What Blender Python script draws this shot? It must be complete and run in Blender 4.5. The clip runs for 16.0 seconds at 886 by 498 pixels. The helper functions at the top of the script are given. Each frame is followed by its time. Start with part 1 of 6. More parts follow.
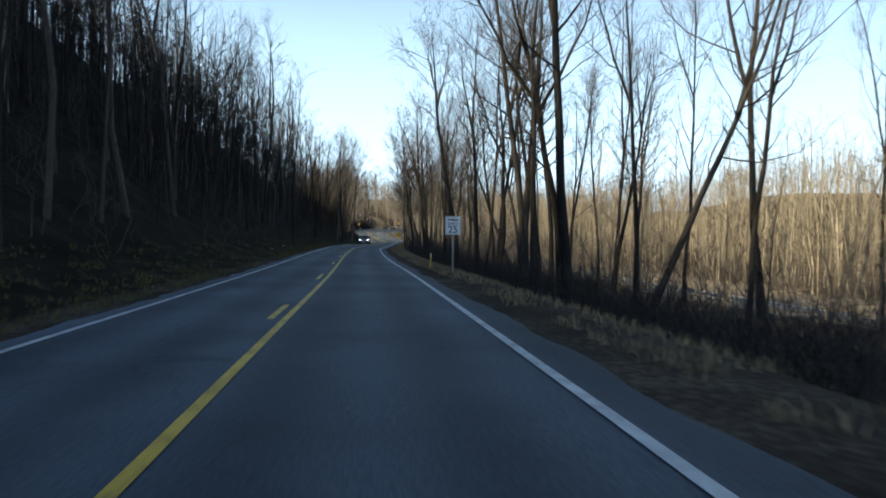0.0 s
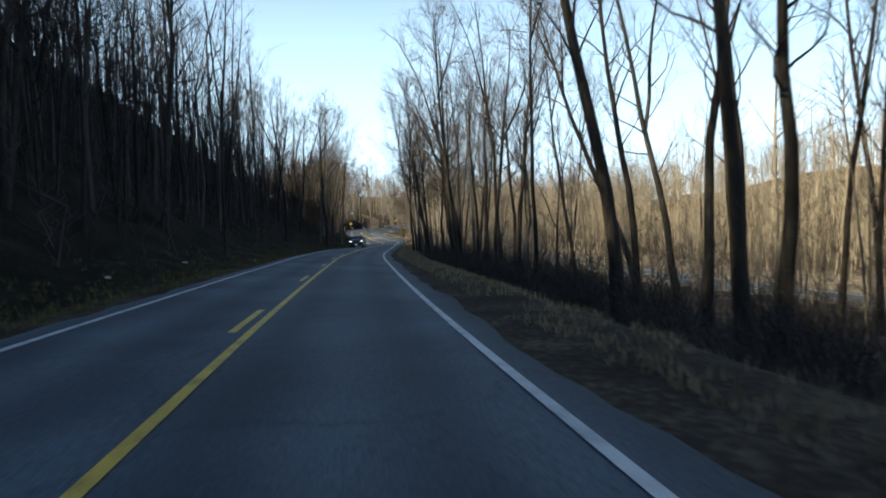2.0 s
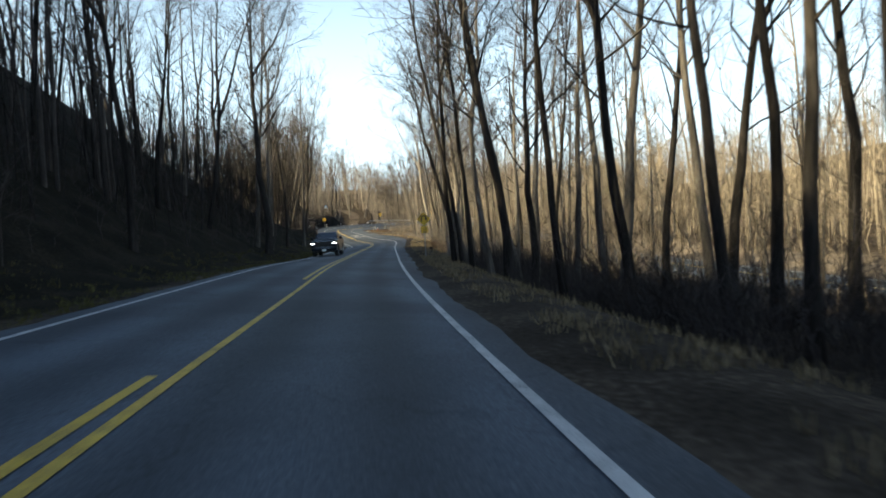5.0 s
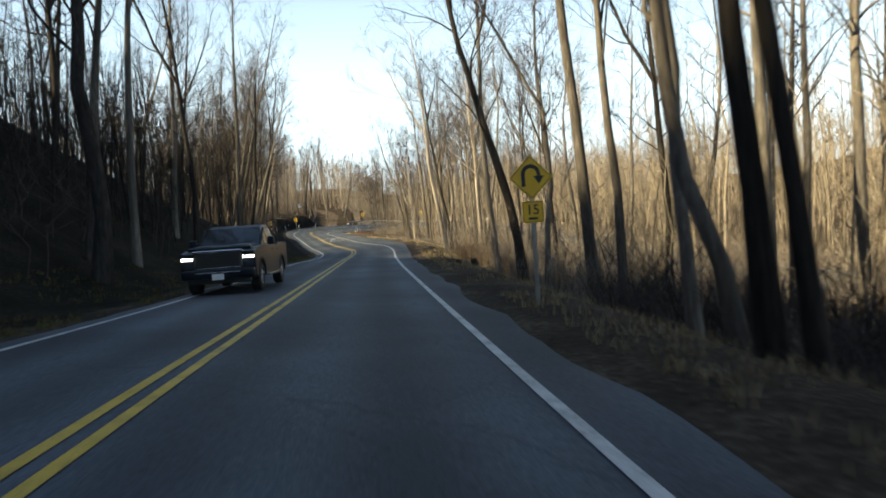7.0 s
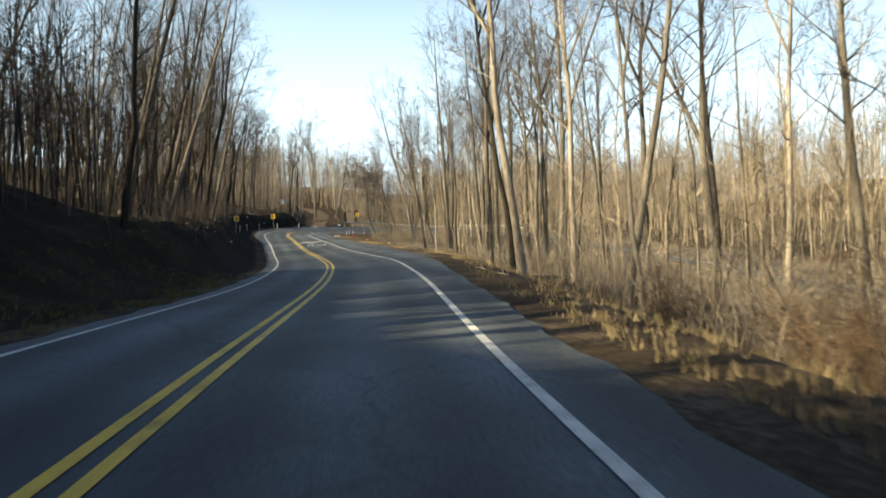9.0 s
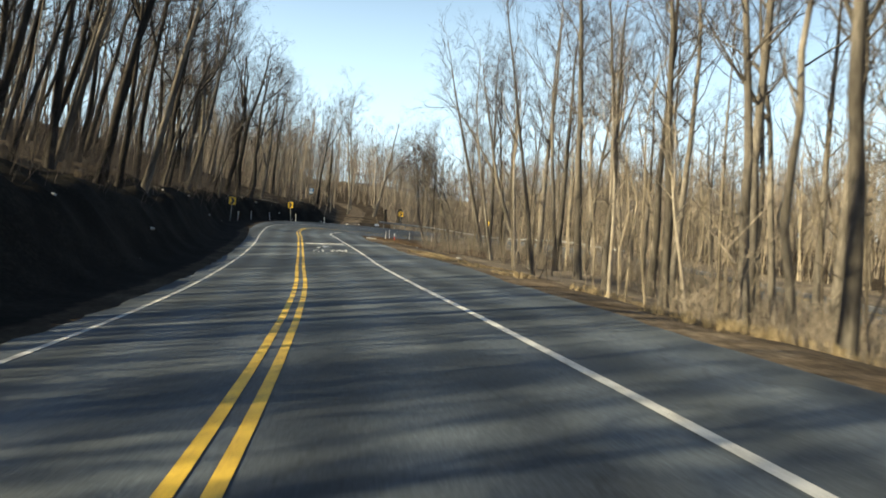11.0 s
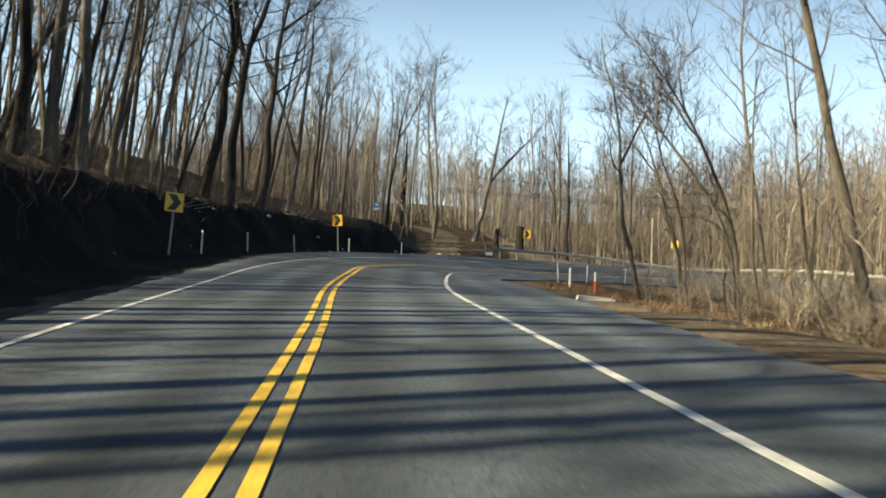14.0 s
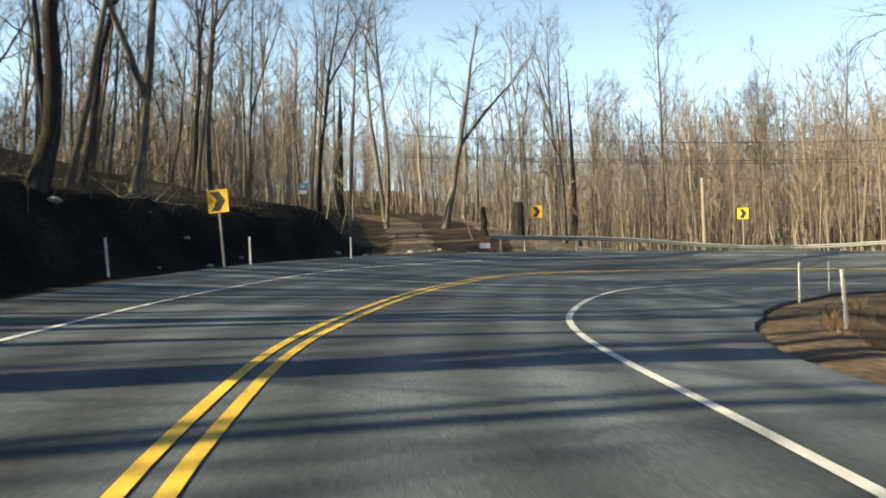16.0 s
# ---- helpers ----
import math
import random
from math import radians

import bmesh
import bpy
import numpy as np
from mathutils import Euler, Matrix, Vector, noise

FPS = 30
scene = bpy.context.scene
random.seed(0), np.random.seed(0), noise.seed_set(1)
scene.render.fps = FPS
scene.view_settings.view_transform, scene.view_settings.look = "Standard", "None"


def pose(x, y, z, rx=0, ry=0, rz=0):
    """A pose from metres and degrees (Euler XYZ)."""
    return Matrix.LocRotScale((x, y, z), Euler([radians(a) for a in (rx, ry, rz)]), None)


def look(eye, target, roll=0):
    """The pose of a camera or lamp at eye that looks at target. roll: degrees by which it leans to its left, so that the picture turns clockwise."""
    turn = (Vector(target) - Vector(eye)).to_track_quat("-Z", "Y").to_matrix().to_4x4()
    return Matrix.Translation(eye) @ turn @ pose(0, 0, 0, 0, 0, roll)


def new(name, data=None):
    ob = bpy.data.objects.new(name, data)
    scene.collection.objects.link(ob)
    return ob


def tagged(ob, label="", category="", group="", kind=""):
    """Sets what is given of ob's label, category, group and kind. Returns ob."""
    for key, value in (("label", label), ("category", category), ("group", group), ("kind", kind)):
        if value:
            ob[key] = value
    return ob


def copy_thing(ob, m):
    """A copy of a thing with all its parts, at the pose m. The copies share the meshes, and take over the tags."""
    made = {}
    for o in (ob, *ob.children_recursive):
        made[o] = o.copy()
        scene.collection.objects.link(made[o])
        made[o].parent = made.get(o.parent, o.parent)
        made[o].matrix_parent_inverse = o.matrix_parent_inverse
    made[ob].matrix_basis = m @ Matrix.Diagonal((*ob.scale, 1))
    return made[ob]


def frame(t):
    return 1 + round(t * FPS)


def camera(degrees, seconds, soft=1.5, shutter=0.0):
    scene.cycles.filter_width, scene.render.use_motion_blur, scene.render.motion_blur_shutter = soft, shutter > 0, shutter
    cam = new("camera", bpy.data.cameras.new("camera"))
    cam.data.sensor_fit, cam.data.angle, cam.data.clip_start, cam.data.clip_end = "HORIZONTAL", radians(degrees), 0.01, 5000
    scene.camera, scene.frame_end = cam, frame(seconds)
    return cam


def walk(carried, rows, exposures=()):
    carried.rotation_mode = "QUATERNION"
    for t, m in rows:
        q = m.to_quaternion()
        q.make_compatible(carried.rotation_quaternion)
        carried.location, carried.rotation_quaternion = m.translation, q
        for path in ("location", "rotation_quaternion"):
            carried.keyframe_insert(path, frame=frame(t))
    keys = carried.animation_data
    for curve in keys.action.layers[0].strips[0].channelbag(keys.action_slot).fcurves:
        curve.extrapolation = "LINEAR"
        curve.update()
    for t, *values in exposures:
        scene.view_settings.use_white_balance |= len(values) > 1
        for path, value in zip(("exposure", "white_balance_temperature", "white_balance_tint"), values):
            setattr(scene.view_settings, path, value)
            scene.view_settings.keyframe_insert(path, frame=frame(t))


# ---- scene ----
cam = camera(66.0, 16.0, soft=1.8, shutter=0.2)
PATH = [
    (0, (0.03, -0.00, 1.40), (2.12, 19.89, 1.10), 0.24),
    (0.5, (-0.04, 9.59, 1.37), (2.22, 29.46, 1.03), -0.58),
    (1, (-0.06, 19.17, 1.36), (2.27, 39.03, 1.02), -1.32),
    (1.5, (-0.05, 28.67, 1.345), (2.26, 48.53, 1.115), -1.55),
    (2, (-0.19, 38.07, 1.39), (2.07, 57.94, 1.02), -2.29),
    (2.5, (-0.34, 47.41, 1.39), (1.84, 67.28, 0.97), -2.81),
    (3, (-0.48, 56.67, 1.46), (1.71, 76.54, 1.03), -3.06),
    (3.5, (-0.48, 65.84, 1.45), (1.82, 85.70, 0.98), -3.03),
    (4, (-0.48, 74.97, 1.44), (2.00, 94.81, 0.94), -3.27),
    (4.5, (-0.36, 84.05, 1.41), (2.33, 103.86, 0.91), -3.57),
    (7, (1.24, 127.45, 1.34), (4.67, 147.15, 0.92), -3.95),
    (7.5, (1.69, 136.14, 1.35), (5.23, 155.82, 0.91), -3.88),
    (8, (2.24, 144.83, 1.37), (5.84, 164.50, 0.96), -3.52),
    (10.5, (4.92, 189.36, 1.71), (7.89, 209.13, 1.89), 3.05),
    (11, (4.96, 198.80, 1.82), (7.50, 218.64, 1.97), 3.95),
    (11.5, (4.70, 208.35, 1.91), (6.86, 228.23, 2.00), 4.71),
    (12, (4.21, 217.80, 2.06), (6.04, 237.72, 2.23), 4.84),
    (12.5, (3.65, 227.03, 2.29), (5.10, 246.97, 2.63), 4.67),
    (13, (2.96, 235.74, 2.60), (4.01, 255.70, 3.20), 4.29),
    (13.5, (2.20, 243.92, 2.97), (2.89, 263.89, 3.76), 3.57),
    (14, (1.47, 251.71, 3.37), (2.05, 271.68, 4.27), 2.16),
    (14.5, (0.82, 259.05, 3.80), (1.47, 279.02, 4.68), 1.20),
    (15, (0.28, 265.89, 4.23), (1.15, 285.86, 5.04), -0.17),
    (15.5, (-0.09, 272.40, 4.57), (1.29, 292.34, 5.30), -1.43),
    (16, (-0.24, 278.80, 4.89), (2.29, 298.63, 5.45), -1.96),
]
walk(cam, [(t, look(eye, target, roll)) for t, eye, target, roll in PATH],
     [(0, 1.8, 5550, 4), (3, 1.9, 5600, 4), (4.5, 2.05, 5900, 4), (8, 2.05, 6300, 5), (10.5, 1.8, 5900, 3), (13, 1.7, 5950, 3), (15, 1.75, 5900, 3), (16, 1.85, 5900, 3)])

# ---- sky, sun and exposure ----
SUN_AZ, SUN_EL = 254.0, 29.5     # compass degrees clockwise from +y, and height
world = bpy.data.worlds.new("sky")
scene.world = world
world.use_nodes = True
wn = world.node_tree
sky = wn.nodes.new("ShaderNodeTexSky")
sky.sky_type, sky.sun_disc = "NISHITA", False
sky.sun_elevation, sky.sun_rotation = radians(SUN_EL), radians(SUN_AZ)
sky.air_density, sky.dust_density, sky.ozone_density = 1.0, 1.2, 3.5
veil = wn.nodes.new("ShaderNodeMix")                 # pale haze, thick at the horizon all round and thinning upwards
veil.data_type = "RGBA"
veil.inputs[7].default_value = (9.1, 10.9, 11.6, 1)
height = wn.nodes.new("ShaderNodeSeparateXYZ")
wn.links.new(wn.nodes.new("ShaderNodeTexCoord").outputs["Generated"], height.inputs[0])
thin = wn.nodes.new("ShaderNodeMapRange")
thin.interpolation_type = "SMOOTHSTEP"
thin.inputs[1].default_value, thin.inputs[2].default_value = 0.0, 0.56
thin.inputs[3].default_value, thin.inputs[4].default_value = 1.0, 0.05
wn.links.new(height.outputs[2], thin.inputs[0])
wn.links.new(thin.outputs[0], veil.inputs[0])
wn.links.new(sky.outputs[0], veil.inputs[6])
wn.links.new(veil.outputs[2], wn.nodes["Background"].inputs[0])
wn.nodes["Background"].inputs[1].default_value = 0.04
sun_data = bpy.data.lights.new("sun", "SUN")
sun_data.energy, sun_data.angle, sun_data.color = 5.0, radians(0.53), (1.0, 0.78, 0.45)
sun = new("sun", sun_data)
a_sun, e_sun = radians(SUN_AZ), radians(SUN_EL)
sun_dir = Vector((math.sin(a_sun) * math.cos(e_sun), math.cos(a_sun) * math.cos(e_sun), math.sin(e_sun)))
sun.matrix_world = look(sun_dir * 300, (0, 0, 0))


# ---- materials ----
def material(name, stops, scale=1.0, rough=0.8, metal=0.0, bump=0.0, fine=None, stretch=(1, 1, 1), detail=6.0,
             vary=0.0, island=0.0, spec=0.5, coat=0.0):
    """Two noises mixed over a colour ramp, with bump. vary: lightness by Object Info's Random; island: by mesh island."""
    m = bpy.data.materials.new(name)
    m.use_nodes = True
    nt = m.node_tree
    bsdf = nt.nodes["Principled BSDF"]
    coord = nt.nodes.new("ShaderNodeTexCoord")
    mapping = nt.nodes.new("ShaderNodeMapping")
    mapping.inputs["Scale"].default_value = stretch
    nt.links.new(coord.outputs["Object"], mapping.inputs[0])
    big = nt.nodes.new("ShaderNodeTexNoise")
    big.inputs["Scale"].default_value, big.inputs["Detail"].default_value = scale, detail
    small = nt.nodes.new("ShaderNodeTexNoise")
    small.inputs["Scale"].default_value, small.inputs["Detail"].default_value = fine or scale * 12, 4
    for n in (big, small):
        nt.links.new(mapping.outputs[0], n.inputs["Vector"])
    mix = nt.nodes.new("ShaderNodeMix")
    mix.inputs[0].default_value = 0.45
    nt.links.new(big.outputs[0], mix.inputs[2])
    nt.links.new(small.outputs[0], mix.inputs[3])
    ramp = nt.nodes.new("ShaderNodeValToRGB")
    els = ramp.color_ramp.elements
    while len(els) < len(stops):
        els.new(0.5)
    for i, c in enumerate(stops):
        els[i].position, els[i].color = 0.3 + 0.4 * i / max(1, len(stops) - 1), (*c, 1)
    nt.links.new(mix.outputs[0], ramp.inputs[0])
    out = ramp.outputs[0]
    if vary or island:
        if island:
            src = nt.nodes.new("ShaderNodeNewGeometry").outputs["Random Per Island"]
        else:
            src = nt.nodes.new("ShaderNodeObjectInfo").outputs["Random"]
        span = nt.nodes.new("ShaderNodeMapRange")
        span.inputs[3].default_value, span.inputs[4].default_value = 1 - (vary or island), 1 + (vary or island)
        nt.links.new(src, span.inputs[0])
        hsv = nt.nodes.new("ShaderNodeHueSaturation")
        nt.links.new(span.outputs[0], hsv.inputs["Value"])
        nt.links.new(out, hsv.inputs["Color"])
        out = hsv.outputs[0]
    nt.links.new(out, bsdf.inputs["Base Color"])
    bsdf.inputs["Roughness"].default_value, bsdf.inputs["Metallic"].default_value = rough, metal
    bsdf.inputs["Specular IOR Level"].default_value = spec
    bsdf.inputs["Coat Weight"].default_value = coat
    if bump:
        b = nt.nodes.new("ShaderNodeBump")
        b.inputs["Strength"].default_value, b.inputs["Distance"].default_value = bump, 0.03
        nt.links.new(mix.outputs[0], b.inputs["Height"])
        nt.links.new(b.outputs[0], bsdf.inputs["Normal"])
    return m


ASPHALT = material("asphalt", [(0.03, 0.037, 0.047), (0.051, 0.061, 0.075), (0.088, 0.1, 0.116)], 0.35, 0.75, bump=0.25, fine=60, stretch=(1, 0.15, 1), spec=0.28)


def weather_asphalt(m):
    """Thin cracks, darker sealed patches and pale aggregate over the plain asphalt."""
    nt = m.node_tree
    bsdf = nt.nodes["Principled BSDF"]
    base = bsdf.inputs["Base Color"].links[0].from_socket
    coord = nt.nodes.new("ShaderNodeTexCoord")
    warp = nt.nodes.new("ShaderNodeTexNoise")
    warp.inputs["Scale"].default_value, warp.inputs["Detail"].default_value = 0.9, 5
    nt.links.new(coord.outputs["Object"], warp.inputs["Vector"])
    shift = nt.nodes.new("ShaderNodeVectorMath")
    shift.operation = "MULTIPLY_ADD"
    shift.inputs[1].default_value = (1.6, 1.6, 0)
    nt.links.new(warp.outputs["Color"], shift.inputs[0])
    nt.links.new(coord.outputs["Object"], shift.inputs[2])
    flat = nt.nodes.new("ShaderNodeVectorMath")
    flat.operation = "MULTIPLY"
    flat.inputs[1].default_value = (1, 0.6, 0)
    nt.links.new(shift.outputs[0], flat.inputs[0])
    cells = nt.nodes.new("ShaderNodeTexVoronoi")
    cells.feature = "DISTANCE_TO_EDGE"
    cells.inputs["Scale"].default_value = 0.3
    nt.links.new(flat.outputs[0], cells.inputs["Vector"])
    crack = nt.nodes.new("ShaderNodeMapRange")
    crack.inputs[1].default_value, crack.inputs[2].default_value = 0.002, 0.007
    crack.inputs[3].default_value, crack.inputs[4].default_value = 0.72, 1.0
    nt.links.new(cells.outputs["Distance"], crack.inputs[0])
    stain = nt.nodes.new("ShaderNodeTexNoise")
    stain.inputs["Scale"].default_value, stain.inputs["Detail"].default_value = 0.22, 3
    nt.links.new(coord.outputs["Object"], stain.inputs["Vector"])
    patch = nt.nodes.new("ShaderNodeMapRange")
    patch.inputs[1].default_value, patch.inputs[2].default_value = 0.38, 0.62
    patch.inputs[3].default_value, patch.inputs[4].default_value = 0.72, 1.22
    nt.links.new(stain.outputs[0], patch.inputs[0])
    grit = nt.nodes.new("ShaderNodeTexNoise")
    grit.inputs["Scale"].default_value, grit.inputs["Detail"].default_value = 22, 3
    nt.links.new(coord.outputs["Object"], grit.inputs["Vector"])
    speck = nt.nodes.new("ShaderNodeMapRange")
    speck.inputs[1].default_value, speck.inputs[2].default_value = 0.3, 0.7
    speck.inputs[3].default_value, speck.inputs[4].default_value = 0.7, 1.3
    nt.links.new(grit.outputs[0], speck.inputs[0])
    across = nt.nodes.new("ShaderNodeAttribute")         # metres from the centre line
    across.attribute_name = "across"
    wobble = nt.nodes.new("ShaderNodeMath")
    wobble.operation = "MULTIPLY_ADD"
    wobble.inputs[1].default_value = 0.5
    nt.links.new(stain.outputs[0], wobble.inputs[0])
    nt.links.new(across.outputs["Fac"], wobble.inputs[2])
    turn = nt.nodes.new("ShaderNodeMath")
    turn.operation = "MULTIPLY"
    turn.inputs[1].default_value = 2 * math.pi / 1.62
    nt.links.new(wobble.outputs[0], turn.inputs[0])
    wave = nt.nodes.new("ShaderNodeMath")
    wave.operation = "COSINE"
    nt.links.new(turn.outputs[0], wave.inputs[0])
    tracks = nt.nodes.new("ShaderNodeMapRange")          # tyre tracks rubbed darker than the rest of the lane
    tracks.inputs[1].default_value, tracks.inputs[2].default_value = -1.0, 1.0
    tracks.inputs[3].default_value, tracks.inputs[4].default_value = 0.74, 1.3
    nt.links.new(wave.outputs[0], tracks.inputs[0])
    value = crack.outputs[0]
    for other in (patch, speck, tracks):
        mul = nt.nodes.new("ShaderNodeMath")
        mul.operation = "MULTIPLY"
        nt.links.new(value, mul.inputs[0])
        nt.links.new(other.outputs[0], mul.inputs[1])
        value = mul.outputs[0]
    hsv = nt.nodes.new("ShaderNodeHueSaturation")
    nt.links.new(base, hsv.inputs["Color"])
    nt.links.new(value, hsv.inputs["Value"])
    nt.links.new(hsv.outputs[0], bsdf.inputs["Base Color"])


weather_asphalt(ASPHALT)
WHITE = material("white_road_paint", [(0.08, 0.08, 0.08), (0.36, 0.36, 0.355), (0.52, 0.52, 0.51), (0.62, 0.62, 0.6)], 3.0, 0.6, fine=40, bump=0.1)
YELLOW = material("yellow_road_paint", [(0.1, 0.08, 0.03), (0.42, 0.28, 0.025), (0.58, 0.39, 0.035), (0.66, 0.46, 0.05)], 2.5, 0.6, fine=40, bump=0.1)
GRAVEL = material("gravel", [(0.055, 0.042, 0.031), (0.12, 0.095, 0.07), (0.21, 0.17, 0.13)], 1.2, 0.95, bump=0.8, fine=25, spec=0.04)
DRY_GRASS = material("dry_grass", [(0.13, 0.1, 0.058), (0.33, 0.265, 0.165)], 1.5, 0.9, island=0.4, spec=0.04)
RUSSET_STALKS = material("russet_stalks", [(0.07, 0.048, 0.031), (0.19, 0.132, 0.088)], 1.5, 0.9, island=0.45, spec=0.04)
GREEN_GRASS = material("dull_green_grass", [(0.05, 0.055, 0.02), (0.13, 0.11, 0.045)], 1.5, 0.9, island=0.4, spec=0.04)
BARK = material("grey_brown_bark", [(0.042, 0.037, 0.032), (0.1, 0.09, 0.079), (0.22, 0.198, 0.172)], 1.6, 0.9, bump=0.9, fine=14, stretch=(1, 1, 0.16), vary=0.3, spec=0.04)
# BARK darkened to carry shade on the trees; also the stumps' own dark bark
BARK_DARK_SHADE = material("dark_shade_bark", [(0.013, 0.012, 0.011), (0.028, 0.025, 0.023), (0.062, 0.055, 0.05)], 1.6, 0.9, bump=0.9, fine=14, stretch=(1, 1, 0.16), vary=0.25, spec=0.04)
BARK_PALE = material("pale_bark", [(0.12, 0.1, 0.08), (0.25, 0.22, 0.185), (0.4, 0.365, 0.315)], 1.1, 0.85, bump=0.5, fine=9, stretch=(1, 1, 0.3), vary=0.15, spec=0.04)
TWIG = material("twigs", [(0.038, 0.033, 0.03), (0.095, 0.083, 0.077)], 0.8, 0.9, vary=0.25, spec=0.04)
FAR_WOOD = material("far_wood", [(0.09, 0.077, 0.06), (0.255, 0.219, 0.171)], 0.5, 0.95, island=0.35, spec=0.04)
# far wood with the sunlight past the bend put into its colour
SUNLIT_WOOD = material("sunlit_far_wood", [(0.09, 0.077, 0.066), (0.235, 0.203, 0.174)], 0.5, 0.95, island=0.3, spec=0.04)
# sun and shade put into the brush colour: BRUSH where lit, TWIG where shaded
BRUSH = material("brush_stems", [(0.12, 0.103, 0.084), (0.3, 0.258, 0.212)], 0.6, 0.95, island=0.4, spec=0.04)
STEEL = material("galvanised_steel", [(0.2, 0.21, 0.22), (0.33, 0.34, 0.35)], 2.0, 0.5, 0.35, bump=0.1, fine=20)
POST_STEEL = material("weathered_post_steel", [(0.2, 0.2, 0.19), (0.34, 0.33, 0.31)], 3.0, 0.6, 0.5)
PLASTIC = material("white_plastic", [(0.66, 0.66, 0.64), (0.8, 0.8, 0.78)], 4.0, 0.5)
RED_PLASTIC = material("orange_red_plastic", [(0.5, 0.06, 0.03), (0.66, 0.1, 0.05)], 4.0, 0.5)
POST_YELLOW = material("yellow_plastic", [(0.55, 0.4, 0.03), (0.72, 0.55, 0.06)], 4.0, 0.5)
SIGN_YELLOW = material("yellow_sign_sheet", [(0.72, 0.43, 0.015), (0.82, 0.52, 0.03)], 3.0, 0.4)
SIGN_WHITE = material("white_sign_sheet", [(0.66, 0.67, 0.68), (0.78, 0.79, 0.8)], 3.0, 0.4)
SIGN_BLUE = material("blue_sign_sheet", [(0.03, 0.15, 0.38), (0.05, 0.21, 0.46)], 3.0, 0.4)
SIGN_BLACK = material("black_sign_ink", [(0.012, 0.012, 0.014), (0.025, 0.025, 0.028)], 5.0, 0.5)
SIGN_BACK = material("bare_aluminium", [(0.3, 0.3, 0.3), (0.45, 0.45, 0.45)], 3.0, 0.5, 0.7)
POLE_WOOD = material("weathered_pole_wood", [(0.1, 0.085, 0.07), (0.25, 0.212, 0.178)], 1.2, 0.9, bump=0.5, fine=20, stretch=(1, 1, 0.1))
STONE = material("pale_stone", [(0.2, 0.19, 0.17), (0.42, 0.4, 0.37)], 3.0, 0.9, bump=0.6, vary=0.3)
CONCRETE = material("concrete", [(0.38, 0.37, 0.34), (0.55, 0.54, 0.5)], 2.0, 0.9, bump=0.4)
PAINT = material("dark_car_paint", [(0.006, 0.009, 0.015), (0.011, 0.015, 0.024)], 3.0, 0.32, 0.0, spec=0.22, coat=0.08)
CHROME = material("chrome", [(0.6, 0.6, 0.62), (0.75, 0.75, 0.76)], 3.0, 0.12, 1.0)
RUBBER = material("tyre_rubber", [(0.012, 0.012, 0.012), (0.025, 0.025, 0.025)], 8.0, 0.85, bump=0.3)
TRIM = material("black_trim", [(0.01, 0.01, 0.01), (0.02, 0.02, 0.02)], 6.0, 0.55)
GLASS = material("tinted_glass", [(0.012, 0.016, 0.02), (0.02, 0.026, 0.03)], 2.0, 0.06, 0.0, coat=1.0)
LAMP = bpy.data.materials.new("lit_headlight")
LAMP.use_nodes = True
LAMP.node_tree.nodes["Principled BSDF"].inputs["Emission Color"].default_value = (1, 0.96, 0.9, 1)
LAMP.node_tree.nodes["Principled BSDF"].inputs["Emission Strength"].default_value = 6.0
AMBER = material("amber_lens", [(0.5, 0.2, 0.03), (0.6, 0.25, 0.04)], 4.0, 0.25)


